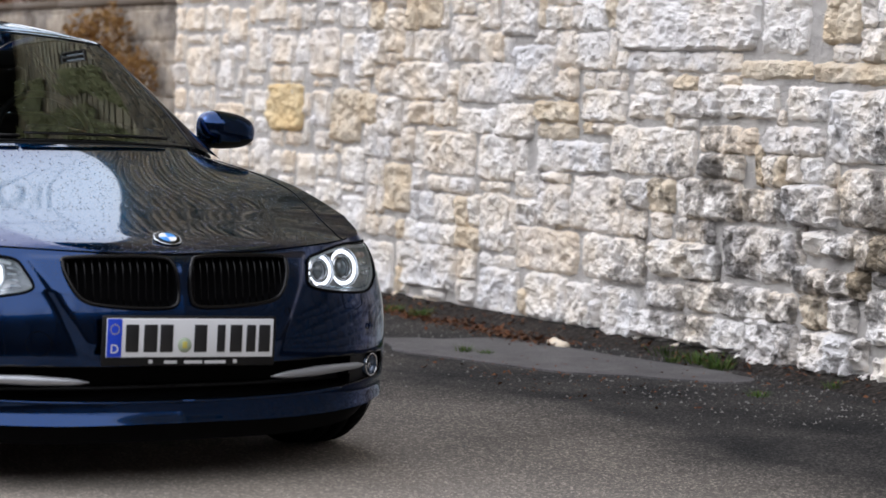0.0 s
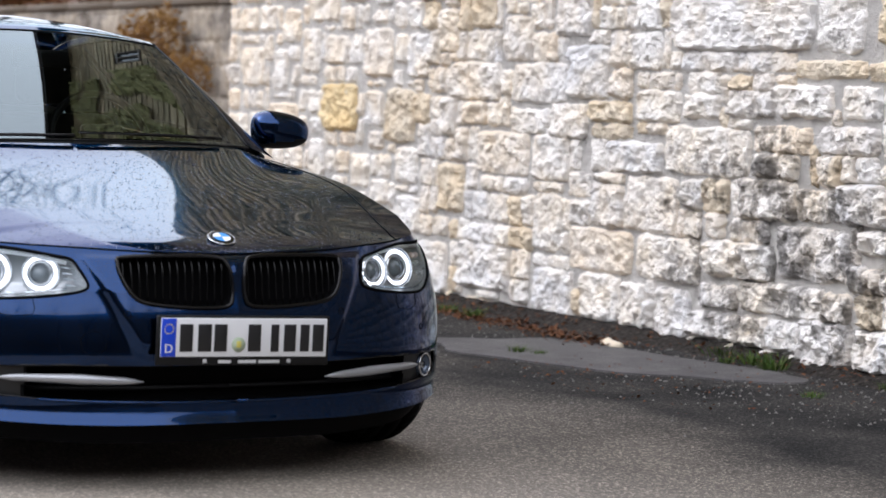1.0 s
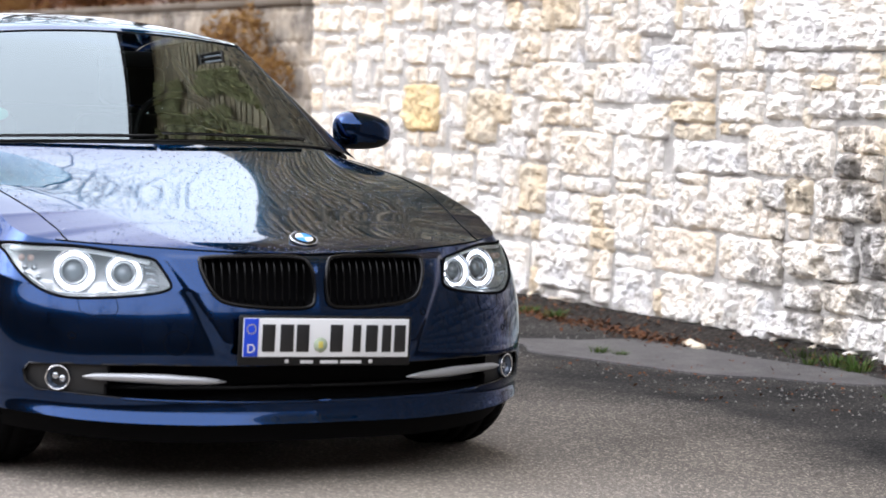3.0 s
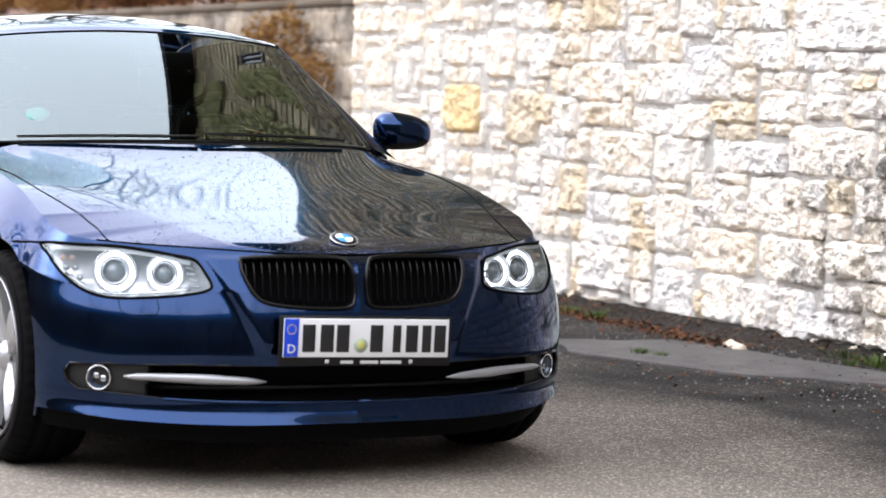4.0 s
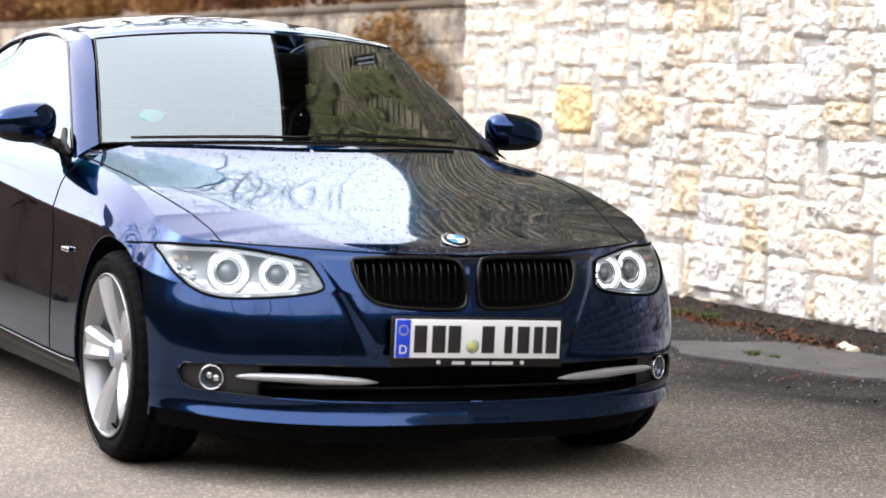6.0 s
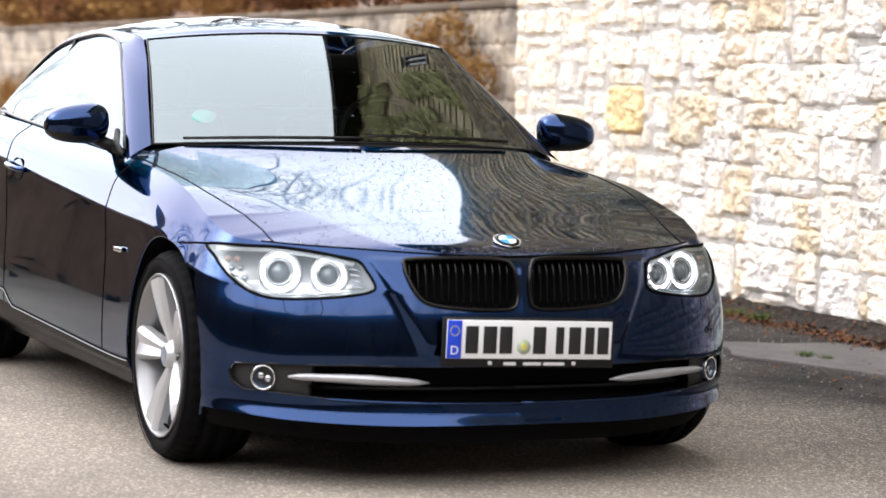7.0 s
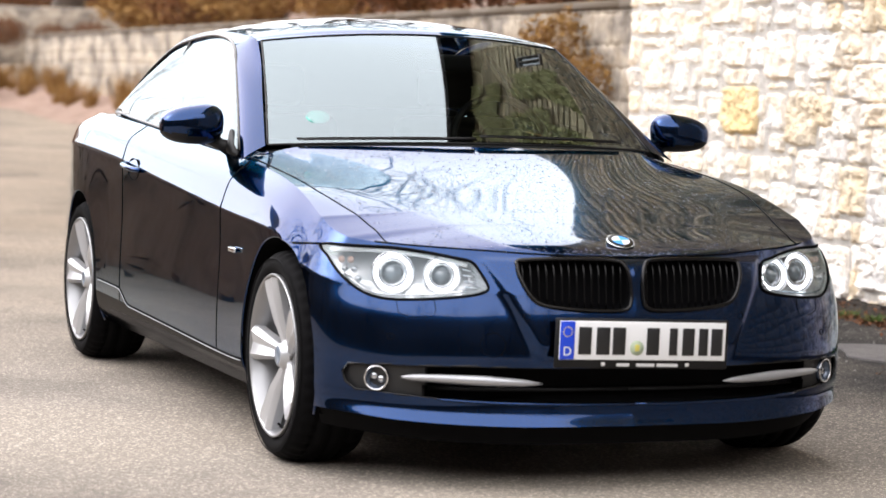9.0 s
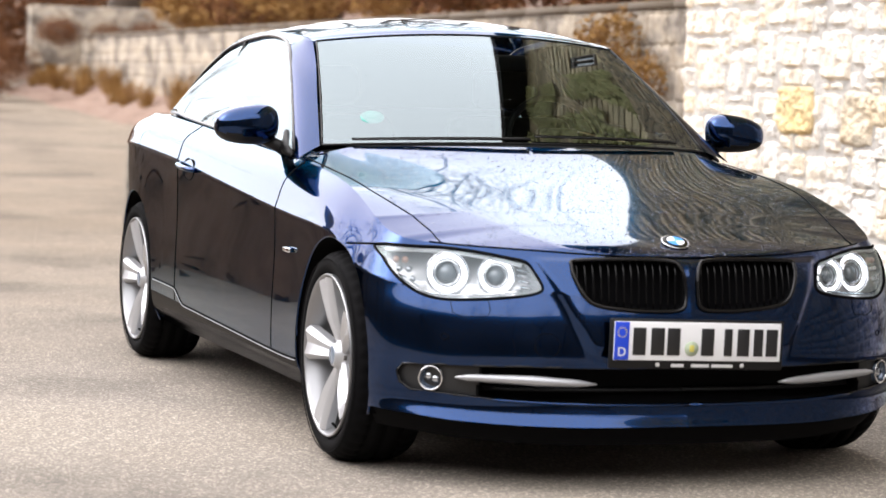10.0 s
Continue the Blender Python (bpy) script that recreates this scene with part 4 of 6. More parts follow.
for name, poly, axes, where in [("lamp", LAMP, (0, 2), mid[:, 1] < -0.15), ("kidney", KIDNEY, (0, 2), mid[:, 1] < -0.15), ("intake", INTAKE, (0, 2), mid[:, 1] < -0.15),
                                ("arch", ARCHES[0], (1, 2), mid[:, 0] > 0.7), ("arch_rear", ARCHES[1], (1, 2), mid[:, 0] > 0.7)]:
    cut = where & inside(poly, mid[:, axes])
    rim = np.intersect1d(faces[cut], faces[~cut])
    if name == "intake":
        rim = rim[verts[rim, 0] > 1e-4]
    third = 3 - sum(axes)
    new_ = nearest(poly, verts[rim][:, axes])
    move = new_ - verts[rim][:, axes]
    n3 = normals[rim, third]
    n3 = np.where(np.abs(n3) < 0.25, np.sign(n3 + 1e-9) * 0.25, n3)
    verts[rim, third] -= np.clip((normals[rim][:, axes] * move).sum(1) / n3, -0.02, 0.02)
    verts[np.ix_(rim, axes)] = new_
    pieces[name] = faces[cut]
    gone |= cut
keep = faces[~gone]
mid = verts[keep].mean(1)
vcol = keep[:, 0] % B


def piece(name, verts_, faces_, material, parent, mirrored=False, label=""):
    """A part cut from a larger grid: only its own corners are kept."""
    ids, inv = np.unique(faces_, return_inverse=True)
    v = verts_[ids].copy()
    f = inv.reshape(-1, 4)
    if mirrored:
        v[:, 0] *= -1
        f = f[:, ::-1]
    return part(name, mesh_of(name, v, f), material, parent, label)


bumper = (mid[:, 1] < 0.0) & (mid[:, 2] < 0.672)
rocker = ~bumper & (mid[:, 1] > 0.2) & (mid[:, 1] < 2.5) & (vcol >= SILL_V)
door = ~rocker & (mid[:, 1] > 0.64) & (mid[:, 1] < 2.02)
tail = (mid[:, 1] > 3.15) & (mid[:, 2] < 0.62)
quarter = ~rocker & ~door & ~tail & (mid[:, 1] > 2.0)
fender = ~(bumper | rocker | door | tail | quarter)
car = thing("car", "dark blue metallic coupe with closed hardtop, wet with rain", "car")
both = np.concatenate([verts, verts * (-1, 1, 1)])


def mirrored_piece(name, sel, label=""):
    """A panel that runs across the car from side to side."""
    f = np.concatenate([keep[sel], keep[sel][:, ::-1] + len(verts)])
    ids, inv = np.unique(f, return_inverse=True)
    ob = part(name, mesh_of(name, both[ids], inv.reshape(-1, 4)), PAINT, car, label)
    bm = bmesh.new()
    bm.from_mesh(ob.data)
    bmesh.ops.remove_doubles(bm, verts=bm.verts[:], dist=1e-4)
    bm.to_mesh(ob.data)
    bm.free()
    return ob


front_bumper = mirrored_piece("front_bumper", bumper)
rear_bumper = mirrored_piece("rear_bumper", tail)
panels = {}
for flip in (False, True):
    for name, sel in (("fender", fender), ("door", door), ("rear_quarter", quarter), ("side_sill", rocker)):
        panels[name, flip] = piece(name, verts, keep[sel], DULL_PAINT if name == "side_sill" else PAINT, car, flip)

# bonnet, fender tops and boot lid
edge = rows[0]
zc = np.interp(edge[:, 1], CENTRE_Y, CENTRE_Z)
for _ in range(3):
    zc = np.convolve(np.pad(zc, 10, mode="reflect", reflect_type="odd"), np.ones(21) / 21, "valid")


def shut(y, x):
    """How far out the bonnet's shut line runs, as a share of the half width."""
    at = np.interp(y, [-0.437, -0.32, -0.216, 0.074, 0.4, 0.735], [0.66, 0.665, 0.677, 0.727, 0.748, 0.752])
    return np.where(y < -0.437, 1.0, np.minimum(at / np.maximum(x, 0.01), 1.0))


def bonnet_line(y):
    """The height of the bonnet's middle: a rounded nose, an even climb, a kick up before the windscreen."""
    u = y + 0.66
    return 0.668 + 0.198 * u + 0.10 * u * (u / 1.23) ** 5 / 6 + 0.014 * (1 - np.exp(-u / 0.03))


def top_grid(rows_, ts):
    """Rows across the top; ts is one set of shares for all rows, or one for each."""
    e, c = edge[rows_], zc[rows_]
    ts = np.broadcast_to(ts, (len(rows_), np.shape(ts)[-1]))
    u_ = np.clip((e[:, 1] + 0.55) / 1.285, 0, 1)
    bend = 0.175 * u_**3 * (u_ * (6 * u_ - 15) + 10) * (e[:, 1] < 1.5)
    c = np.where(e[:, 1] < 0.74, bonnet_line(e[:, 1] - bend), c)
    g = np.zeros((*ts.shape, 3))
    g[:, :, 0] = e[:, None, 0] * ts
    g[:, :, 1] = e[:, None, 1] - bend[:, None] * (1 - ts**2)
    # a raised middle, whose crease runs back from the grille; outside it the panel falls away evenly
    line = np.interp(e[:, 1], [-0.64, -0.46, -0.27, -0.10, 0.11, 0.40, 0.70], [0.335, 0.42, 0.48, 0.53, 0.57, 0.605, 0.62])
    at = np.clip(line / np.maximum(e[:, 0], 0.05), 0.3, 0.9)[:, None]
    past = np.abs(ts) - at
    past = (past + np.sqrt(past * past + 0.015**2)) / 2
    fall = np.sqrt((1 - at) ** 2 + 0.015**2) / 2 + (1 - at) / 2
    crease = (0.62 * (e[:, 1] < 1.5))[:, None]
    shape = (1 - crease) * (1 - np.abs(ts) ** 2.4) + crease * (1 - past / fall)
    g[:, :, 2] = e[:, None, 2] + (c - e[:, 2])[:, None] * shape
    return g


front_rows = np.where(edge[:, 1] < 0.735)[0]
deck_rows = np.where(edge[:, 1] > 2.78)[0]
belt_rows = np.where((edge[:, 1] > 0.72) & (edge[:, 1] < 2.80))[0]
T_SHUT = shut(edge[front_rows, 1], edge[front_rows, 0])[:, None]
g = top_grid(front_rows, np.linspace(-1, 1, 121) * T_SHUT)
BONNET = g
bonnet = part("bonnet", mesh_of("bonnet", g.reshape(-1, 3), grid_faces(*g.shape[:2])), PAINT, car, "blue bonnet beaded with raindrops")
for sgn in (-1, 1):
    ts = (T_SHUT + (1 - T_SHUT) * np.linspace(0, 1, 9)) * sgn
    g = top_grid(front_rows, ts[:, ::sgn])
    part("fender_top", mesh_of("fender_top", g.reshape(-1, 3), grid_faces(*g.shape[:2])), PAINT, panels["fender", sgn < 0])
    g = top_grid(belt_rows, (np.linspace(0.9, 1, 9) * sgn)[::sgn])
    part("belt_ledge", mesh_of("belt_ledge", g.reshape(-1, 3), grid_faces(*g.shape[:2])), PAINT, car)
g = top_grid(deck_rows, np.linspace(-1, 1, 61))
part("boot_lid", mesh_of("boot_lid", g.reshape(-1, 3), grid_faces(*g.shape[:2])), PAINT, car)


def both_sides(name, make, material, parent, label=""):
    """The same part on the car's right and left."""
    return [part(name, make(s), material, parent, label) for s in (1, -1)]


def line_on_body(pts, n=4):
    return [tuple(p) for p in catmull(pts, np.linspace(0, len(pts) - 1, (len(pts) - 1) * n + 1))]


# gaps between the panels
part("bonnet_gap", tube([(x, y - 0.002, z + 0.001) for x, y, z in np.concatenate([(edge[:96][::-1] * (-1, 1, 1)), edge[1:96]])], 0.0020, 6), SEAM, car)
for s in (-1, 1):
    col = 120 if s > 0 else 0
    rim_ = BONNET[np.where(T_SHUT[:, 0] < 1)[0][0]:, col]
    part("bonnet_gap", tube([(x + s * 0.002, y, z + 0.0003) for x, y, z in rim_[::3]], 0.0019, 6), SEAM, car)
    for y in (0.64, 2.02):
        i = np.abs(side[:, SILL_V, 1] - y).argmin()
        part("door_gap", tube([(s * (x - 0.0005), y_, z) for x, y_, z in side[i, : SILL_V + 1 : 3]], 0.0026, 6, up=(0, 1, 0)), SEAM, car)
    i0, i1 = np.abs(side[:, SILL_V, 1] - 0.36).argmin(), np.abs(side[:, SILL_V, 1] - 2.40).argmin()
    sill_line = []
    for i in range(i0, i1, 2):  # the line steps up behind the door
        z_ = side[i, SILL_V, 2] + 0.050 * step((side[i, SILL_V, 1] - 1.88) / 0.16)
        order = np.argsort(side[i, :, 2])
        sill_line.append([float(np.interp(z_, side[i, order, 2], side[i, order, c])) for c in range(3)])
    part("sill_gap", tube([(s * (x + 0.0005), y_, z) for x, y_, z in sill_line], 0.003, 6), SEAM, car)
    # thin silver line put in as the highlight on the sill's crease
    part("sill_trim", tube([(s * (x + 0.001), y_, z - 0.006) for x, y_, z in sill_line], 0.0018, 6), SATIN, car)
    near_ = [(0.815, -0.277, 0.677), (0.835, -0.2, 0.673), (0.858, -0.125, 0.668)]
    part("bumper_gap", tube([(s * x, y_, z) for x, y_, z in near_], 0.0028, 6), SEAM, car)

# wheel arches: a rolled lip and a dark liner
for s in (-1, 1):
    for k, yc in enumerate((0.0, 2.76)):
        ring = []
        tree = BVHTree.FromPolygons([tuple(v) for v in verts], [tuple(f) for f in keep])
        for w in np.linspace(-0.42, math.pi + 0.42, 60):
            y, z = yc + ARCH_R * math.cos(w), ARCH_Z + ARCH_R * math.sin(w)
            hit = tree.find_nearest((0.87, y, z))[0]
            ring.append((s * (hit.x - 0.005), y, z))
        part("arch_lip", tube(ring, 0.0045, 6), PAINT, car)
        bm = bmesh.new()
        inner = [bm.verts.new((s * 0.45, y, z)) for _, y, z in ring]
        outer = [bm.verts.new((x, y, z)) for x, y, z in ring]
        for a0, a1, b0, b1 in zip(inner, inner[1:], outer, outer[1:]):
            bm.faces.new((a0, a1, b1, b0))
        bm.faces.new(inner)
        part("arch_liner", bm, SEAM, car)
# underbody and undertray hang low and black to keep the ground beneath dark
part("underbody", box(-0.62, 0.62, 0.35, 3.6, 0.135, 0.22), SEAM, car)
part("undertray", box(-0.58, 0.58, -0.56, 0.36, 0.150, 0.200, 0.01), SEAM, car)
# black skirt added in place of the deep shade below the bumper
lip_ = rows[7][: np.searchsorted(rows[7][:, 1], -0.34)]
skirt_pts = []
for s in (-1, 1):
    skirt_pts.append([[(s * x * (1 - 0.05 * k), y + 0.020 + 0.050 * k, z + 0.012 - 0.072 * k) for k in (0.0, 0.4, 0.8, 1.0)] for x, y, z in lip_[::3]])
skirt_pts = np.array(skirt_pts[0][::-1] + skirt_pts[1][1:])
part("air_dam", mesh_of("air_dam", skirt_pts.reshape(-1, 3), grid_faces(*skirt_pts.shape[:2])), SEAM, car, "black skirt under the bumper, standing in for shade")

# ---- cabin ----
RAIL = [(0.700, 0.735, 0.928), (0.668, 0.87, 1.016), (0.632, 1.02, 1.110), (0.597, 1.16, 1.200), (0.570, 1.30, 1.280), (0.570, 1.45, 1.302), (0.572, 1.9, 1.318), (0.580, 2.3, 1.287), (0.605, 2.54, 1.220), (0.655, 2.69, 1.120), (0.715, 2.82, 0.990)]
MIDLINE = [(1.215, 1.317), (1.30, 1.342), (1.5, 1.370), (1.8, 1.384), (2.2, 1.376), (2.55, 1.320), (2.78, 1.235), (2.95, 1.13), (3.10, 1.01)]


def outward(ob, centre=(0, 1.6, 0.9)):
    """Turns a pane's faces so that they look out of the car."""
    bm = bmesh.new()
    bm.from_mesh(ob.data)
    bm.normal_update()
    if sum((f.calc_center_median() - Vector(centre)).dot(f.normal) for f in bm.faces) < 0:
        bmesh.ops.reverse_faces(bm, faces=bm.faces[:])
    bm.to_mesh(ob.data)
    bm.free()
    return ob


def pane_material(name, tint, strength):
    """A thin pane: clear, with the gloss of glass."""
    m = bpy.data.materials.new(name)
    m.use_nodes = True
    n, l = m.node_tree.nodes, m.node_tree.links
    n.remove(n["Principled BSDF"])
    clear, gloss, mix, fres = n.new("ShaderNodeBsdfTransparent"), n.new("ShaderNodeBsdfGlossy"), n.new("ShaderNodeMixShader"), n.new("ShaderNodeFresnel")
    clear.inputs["Color"].default_value = (*tint, 1)
    gloss.inputs["Color"].default_value = (0.82, 0.95, 1.0, 1)
    gloss.inputs["Roughness"].default_value = 0.012
    fres.inputs["IOR"].default_value = strength
    l.new(fres.outputs[0], mix.inputs[0])
    l.new(clear.outputs[0], mix.inputs[1])
    l.new(gloss.outputs[0], mix.inputs[2])
    l.new(mix.outputs[0], n["Material Output"].inputs["Surface"])
    return m


PANE = pane_material("window_glass", (0.72, 0.80, 0.77), 2.5)
COVER = pane_material("lamp_cover", (0.97, 0.98, 0.98), 1.5)

uu = np.linspace(-1, 1, 61)
vv = np.linspace(0, 1, 31)
ws = np.zeros((len(vv), len(uu), 3))
for i, v in enumerate(vv):
    base = np.stack([0.690 * uu, 0.575 + 0.165 * uu**2, 0.951 - 0.020 * uu**2], 1)
    head = np.stack([0.560 * uu, 1.215 + 0.075 * uu**2, 1.317 - 0.037 * uu**2], 1)
    ws[i] = base * (1 - v) + head * v
    ws[i, :, 2] += 0.022 * 4 * v * (1 - v) * (1 - 0.4 * uu**2)
    ws[i, :, 1] -= 0.012 * 4 * v * (1 - v)
WS = ws
screen = part("windscreen", mesh_of("windscreen", ws.reshape(-1, 3), grid_faces(*ws.shape[:2], True)), PANE, car, "wet windscreen reflecting sky and trees")
outward(screen).visible_shadow = False
part("windscreen_seal", tube(list(ws[0, ::2]), 0.0045, 6), BLACK, screen)
part("windscreen_seal", tube(list(ws[-1, ::2] + (0, 0, 0.001)), 0.0035, 6), BLACK, screen)
for c in (0, -1):
    part("windscreen_seal", tube(list(ws[::2, c] + (0, 0, 0.001)), 0.0035, 6), BLACK, screen)

# roof from the header to the boot
n_u = 50
rail = catmull(RAIL[4:], np.linspace(0, 6, n_u))
midl = catmull(MIDLINE, np.linspace(0, 8, n_u))
ts = np.linspace(-1, 1, 49)
roof = np.zeros((n_u, len(ts), 3))
roof[:, :, 0] = rail[:, None, 0] * ts
w = 1 - np.abs(ts) ** 2.3
roof[:, :, 1] = rail[:, None, 1] + (midl[:, 0] - rail[:, 1])[:, None] * w
roof[:, :, 2] = rail[:, None, 2] + (midl[:, 1] - rail[:, 2])[:, None] * w
part("roof", mesh_of("roof", roof.reshape(-1, 3), grid_faces(*roof.shape[:2], True)), PAINT, car, "folding metal hardtop, closed")

# side windows, pillars and their trim
BELT = [(0.772, 0.80, 0.893), (0.772, 1.3, 0.925), (0.775, 1.8, 0.952), (0.768, 2.3, 0.978), (0.755, 2.55, 0.992), (0.735, 2.76, 0.994)]
for s in (-1, 1):
    top_ = catmull([(0.760, 0.81, 0.905), (0.700, 1.05, 1.055), (0.642, 1.30, 1.200), (0.607, 1.47, 1.265), (0.590, 1.65, 1.292), (0.584, 1.9, 1.298), (0.592, 2.3, 1.266), (0.618, 2.50, 1.205), (0.664, 2.64, 1.115), (0.718, 2.75, 1.000)], np.linspace(0, 9, 61))
    low_ = catmull(BELT, np.linspace(0, 5, 61))
    k = np.linspace(0, 1, 13)[:, None, None]
    sg = top_ * (1 - k) + low_ * k
    sg[:, :, 0] += 0.018 * (4 * k * (1 - k))[:, :, 0]
    sg[:, :, 0] *= s
    win = part("side_window", mesh_of("side_window", sg.reshape(-1, 3), grid_faces(*sg.shape[:2], s < 0)), PANE, car)
    outward(win).visible_shadow = False
    part("window_seal", tube(list(top_ * (s, 1, 1) + (s * 0.004, 0, 0.002)), 0.008, 6), GLOSS, win)
    part("window_seal", tube(list(low_ * (s, 1, 1) + (s * 0.004, 0, 0)), 0.006, 6), GLOSS, win)
    b0, b1 = (0.748 * s, 2.02, 0.97), (0.594 * s, 2.14, 1.278)
    part("pillar", tube([b0, ((b0[0] + b1[0]) / 2 + s * 0.012, 2.07, 1.13), b1], 0.008, 6), GLOSS, win)
    a_in = catmull(RAIL[:5], np.linspace(0, 4, 25))
    a_out = catmull([(0.790, 0.70, 0.878), (0.724, 0.97, 1.030), (0.660, 1.24, 1.180), (0.612, 1.45, 1.268), (0.572, 1.45, 1.300)], np.linspace(0, 4, 25))
    k = np.linspace(0, 1, 9)[:, None, None]
    pg = a_in * (1 - k) + a_out * k
    pg[:, :, 0] += 0.012 * (4 * k * (1 - k))[:, :, 0]
    pg[:, :, 1] -= 0.010 * (4 * k * (1 - k))[:, :, 0]
    pg[:, :, 0] *= s
    part("windscreen_pillar", mesh_of("windscreen_pillar", pg.reshape(-1, 3), grid_faces(*pg.shape[:2], s > 0)), PAINT, car)
    r_low = catmull(RAIL[4:], np.linspace(0, 6, 41))
    r_top = catmull([(0.612, 1.45, 1.268), (0.590, 1.65, 1.292), (0.584, 1.9, 1.298), (0.592, 2.3, 1.266), (0.618, 2.50, 1.205), (0.664, 2.64, 1.115), (0.722, 2.77, 0.990)], np.linspace(0, 6, 41))
    k = np.linspace(0, 1, 5)[:, None, None]
    rg = r_low * (1 - k) + r_top * k
    rg[:, :, 0] += 0.004
    rg[:, :, 0] *= s
    part("roof_rail", mesh_of("roof_rail", rg.reshape(-1, 3), grid_faces(*rg.shape[:2], s > 0)), PAINT, car)

# inside
part("cabin_floor", box(-0.74, 0.74, 0.5, 3.0, 0.40, 0.45), DARK, car)
part("door_lining", box(-0.74, -0.70, 0.85, 2.9, 0.42, 0.88), DARK, car)
part("door_lining", box(0.70, 0.74, 0.85, 2.9, 0.42, 0.88), DARK, car)
part("rear_seat", box(-0.62, 0.62, 2.30, 2.52, 0.45, 1.04, 0.06, 3), DARK, car)
part("rear_shelf", box(-0.72, 0.72, 2.55, 3.1, 0.45, 0.96, 0.04), DARK, car)
part("cowl", mesh_of("cowl", np.stack([BONNET[-1, ::2] * (0.95, 1, 1) + (0, -0.03, -0.016), WS[0] + (0, 0.02, -0.016)]).reshape(-1, 3), grid_faces(2, 61)), BLACK, car)
dash = np.zeros((14, 41, 3))
for i, k in enumerate(np.linspace(0, 1, 14)):
    for j, u in enumerate(np.linspace(-1, 1, 41)):
        y = 0.60 + 0.16 * u * u + 0.52 * k
        dash[i, j] = (0.70 * u, y, 0.930 + 0.012 * math.sin(k * 3) - max(0, k - 0.75) ** 2 * 3.5)
part("dashboard", mesh_of("dashboard", dash.reshape(-1, 3), grid_faces(14, 41, True)), DARK, car)
wheel_ring = [Matrix.Translation((0.36, 1.30, 0.93)) @ Matrix.Rotation(radians(66), 4, "X") @ Vector((0.185 * math.cos(w), 0.185 * math.sin(w), 0)) for w in np.linspace(0, 2 * math.pi, 40, endpoint=False)]
sw = part("steering_wheel", tube(wheel_ring, 0.014, 8, closed=True, up=(0, 1, 0.3)), BLACK, car)
part("airbag_cover", box(0.28, 0.44, 1.27, 1.31, 0.87, 0.99, 0.015), BLACK, sw)
for s in (-1, 1):
    seat = part("seat_back", box(s * 0.36 - 0.24, s * 0.36 + 0.24, 1.72, 1.86, 0.5, 1.02, 0.05, 3), simple("dark_leather", (0.022, 0.021, 0.020), 0.6), car)
    part("headrest", box(s * 0.36 - 0.13, s * 0.36 + 0.13, 1.80, 1.89, 1.05, 1.20, 0.04, 3), simple("dark_leather", (0.022, 0.021, 0.020), 0.6), seat)
part("inner_mirror", box(-0.03, 0.19, 1.14, 1.17, 1.19, 1.25, 0.012), BLACK, car)
badge = lathe([(0.0, 0.0), (0.04, 0.0), (0.04, 0.001), (0.0, 0.001)], 32, "z")
badge = part("permit_badge", badge, simple("green_badge", (0.06, 0.40, 0.33), 0.5), screen, "round green permit badge inside the glass")
slope = math.atan2(0.366, 0.60)
badge.matrix_local = pose(-0.50, 0.80, 1.015, math.degrees(slope), 0, -14) @ Matrix.Translation((0, 0, 0.012))

# ---- front of the car: lamps, grille, intake, plate ----
nose_tree = BVHTree.FromPolygons([tuple(v) for v in side.reshape(-1, 3)], [tuple(f) for f in faces])


def on_nose(x, z, out=0.0):
    """The point of the nose at that breadth and height, moved forward by out."""
    hit = nose_tree.ray_cast((abs(x) if abs(x) > 1e-3 else 1e-3, -3, z), (0, 1, 0))[0]
    return (x, (hit.y if hit else -0.7) - out, z)


def recess(name, faces_, back, material, parent, s, squeeze=1.0):
    """A hollow behind an opening: walls and a back, the opening itself left free."""
    ids, inv = np.unique(faces_, return_inverse=True)
    v = verts[ids] * (s, 1, 1)
    f = inv.reshape(-1, 4)
    bm = bmesh.new()
    bv = [bm.verts.new(p) for p in v]
    bf = [bm.faces.new([bv[i] for i in q]) for q in f]
    out = bmesh.ops.extrude_face_region(bm, geom=bf)
    moved = [e for e in out["geom"] if isinstance(e, bmesh.types.BMVert)]
    c = v.mean(0)
    for q in moved:
        q.co.y += back
        q.co.x = c[0] + (q.co.x - c[0]) * squeeze
        q.co.z = c[2] + (q.co.z - c[2]) * squeeze
    front_ = set(bv)
    bmesh.ops.delete(bm, geom=[q for q in bm.faces if all(w in front_ for w in q.verts) or all(abs(w.co.x) < 0.003 for w in q.verts)], context="FACES")
    for q in bm.faces:
        q.smooth = True
    return part(name, bm, material, parent)


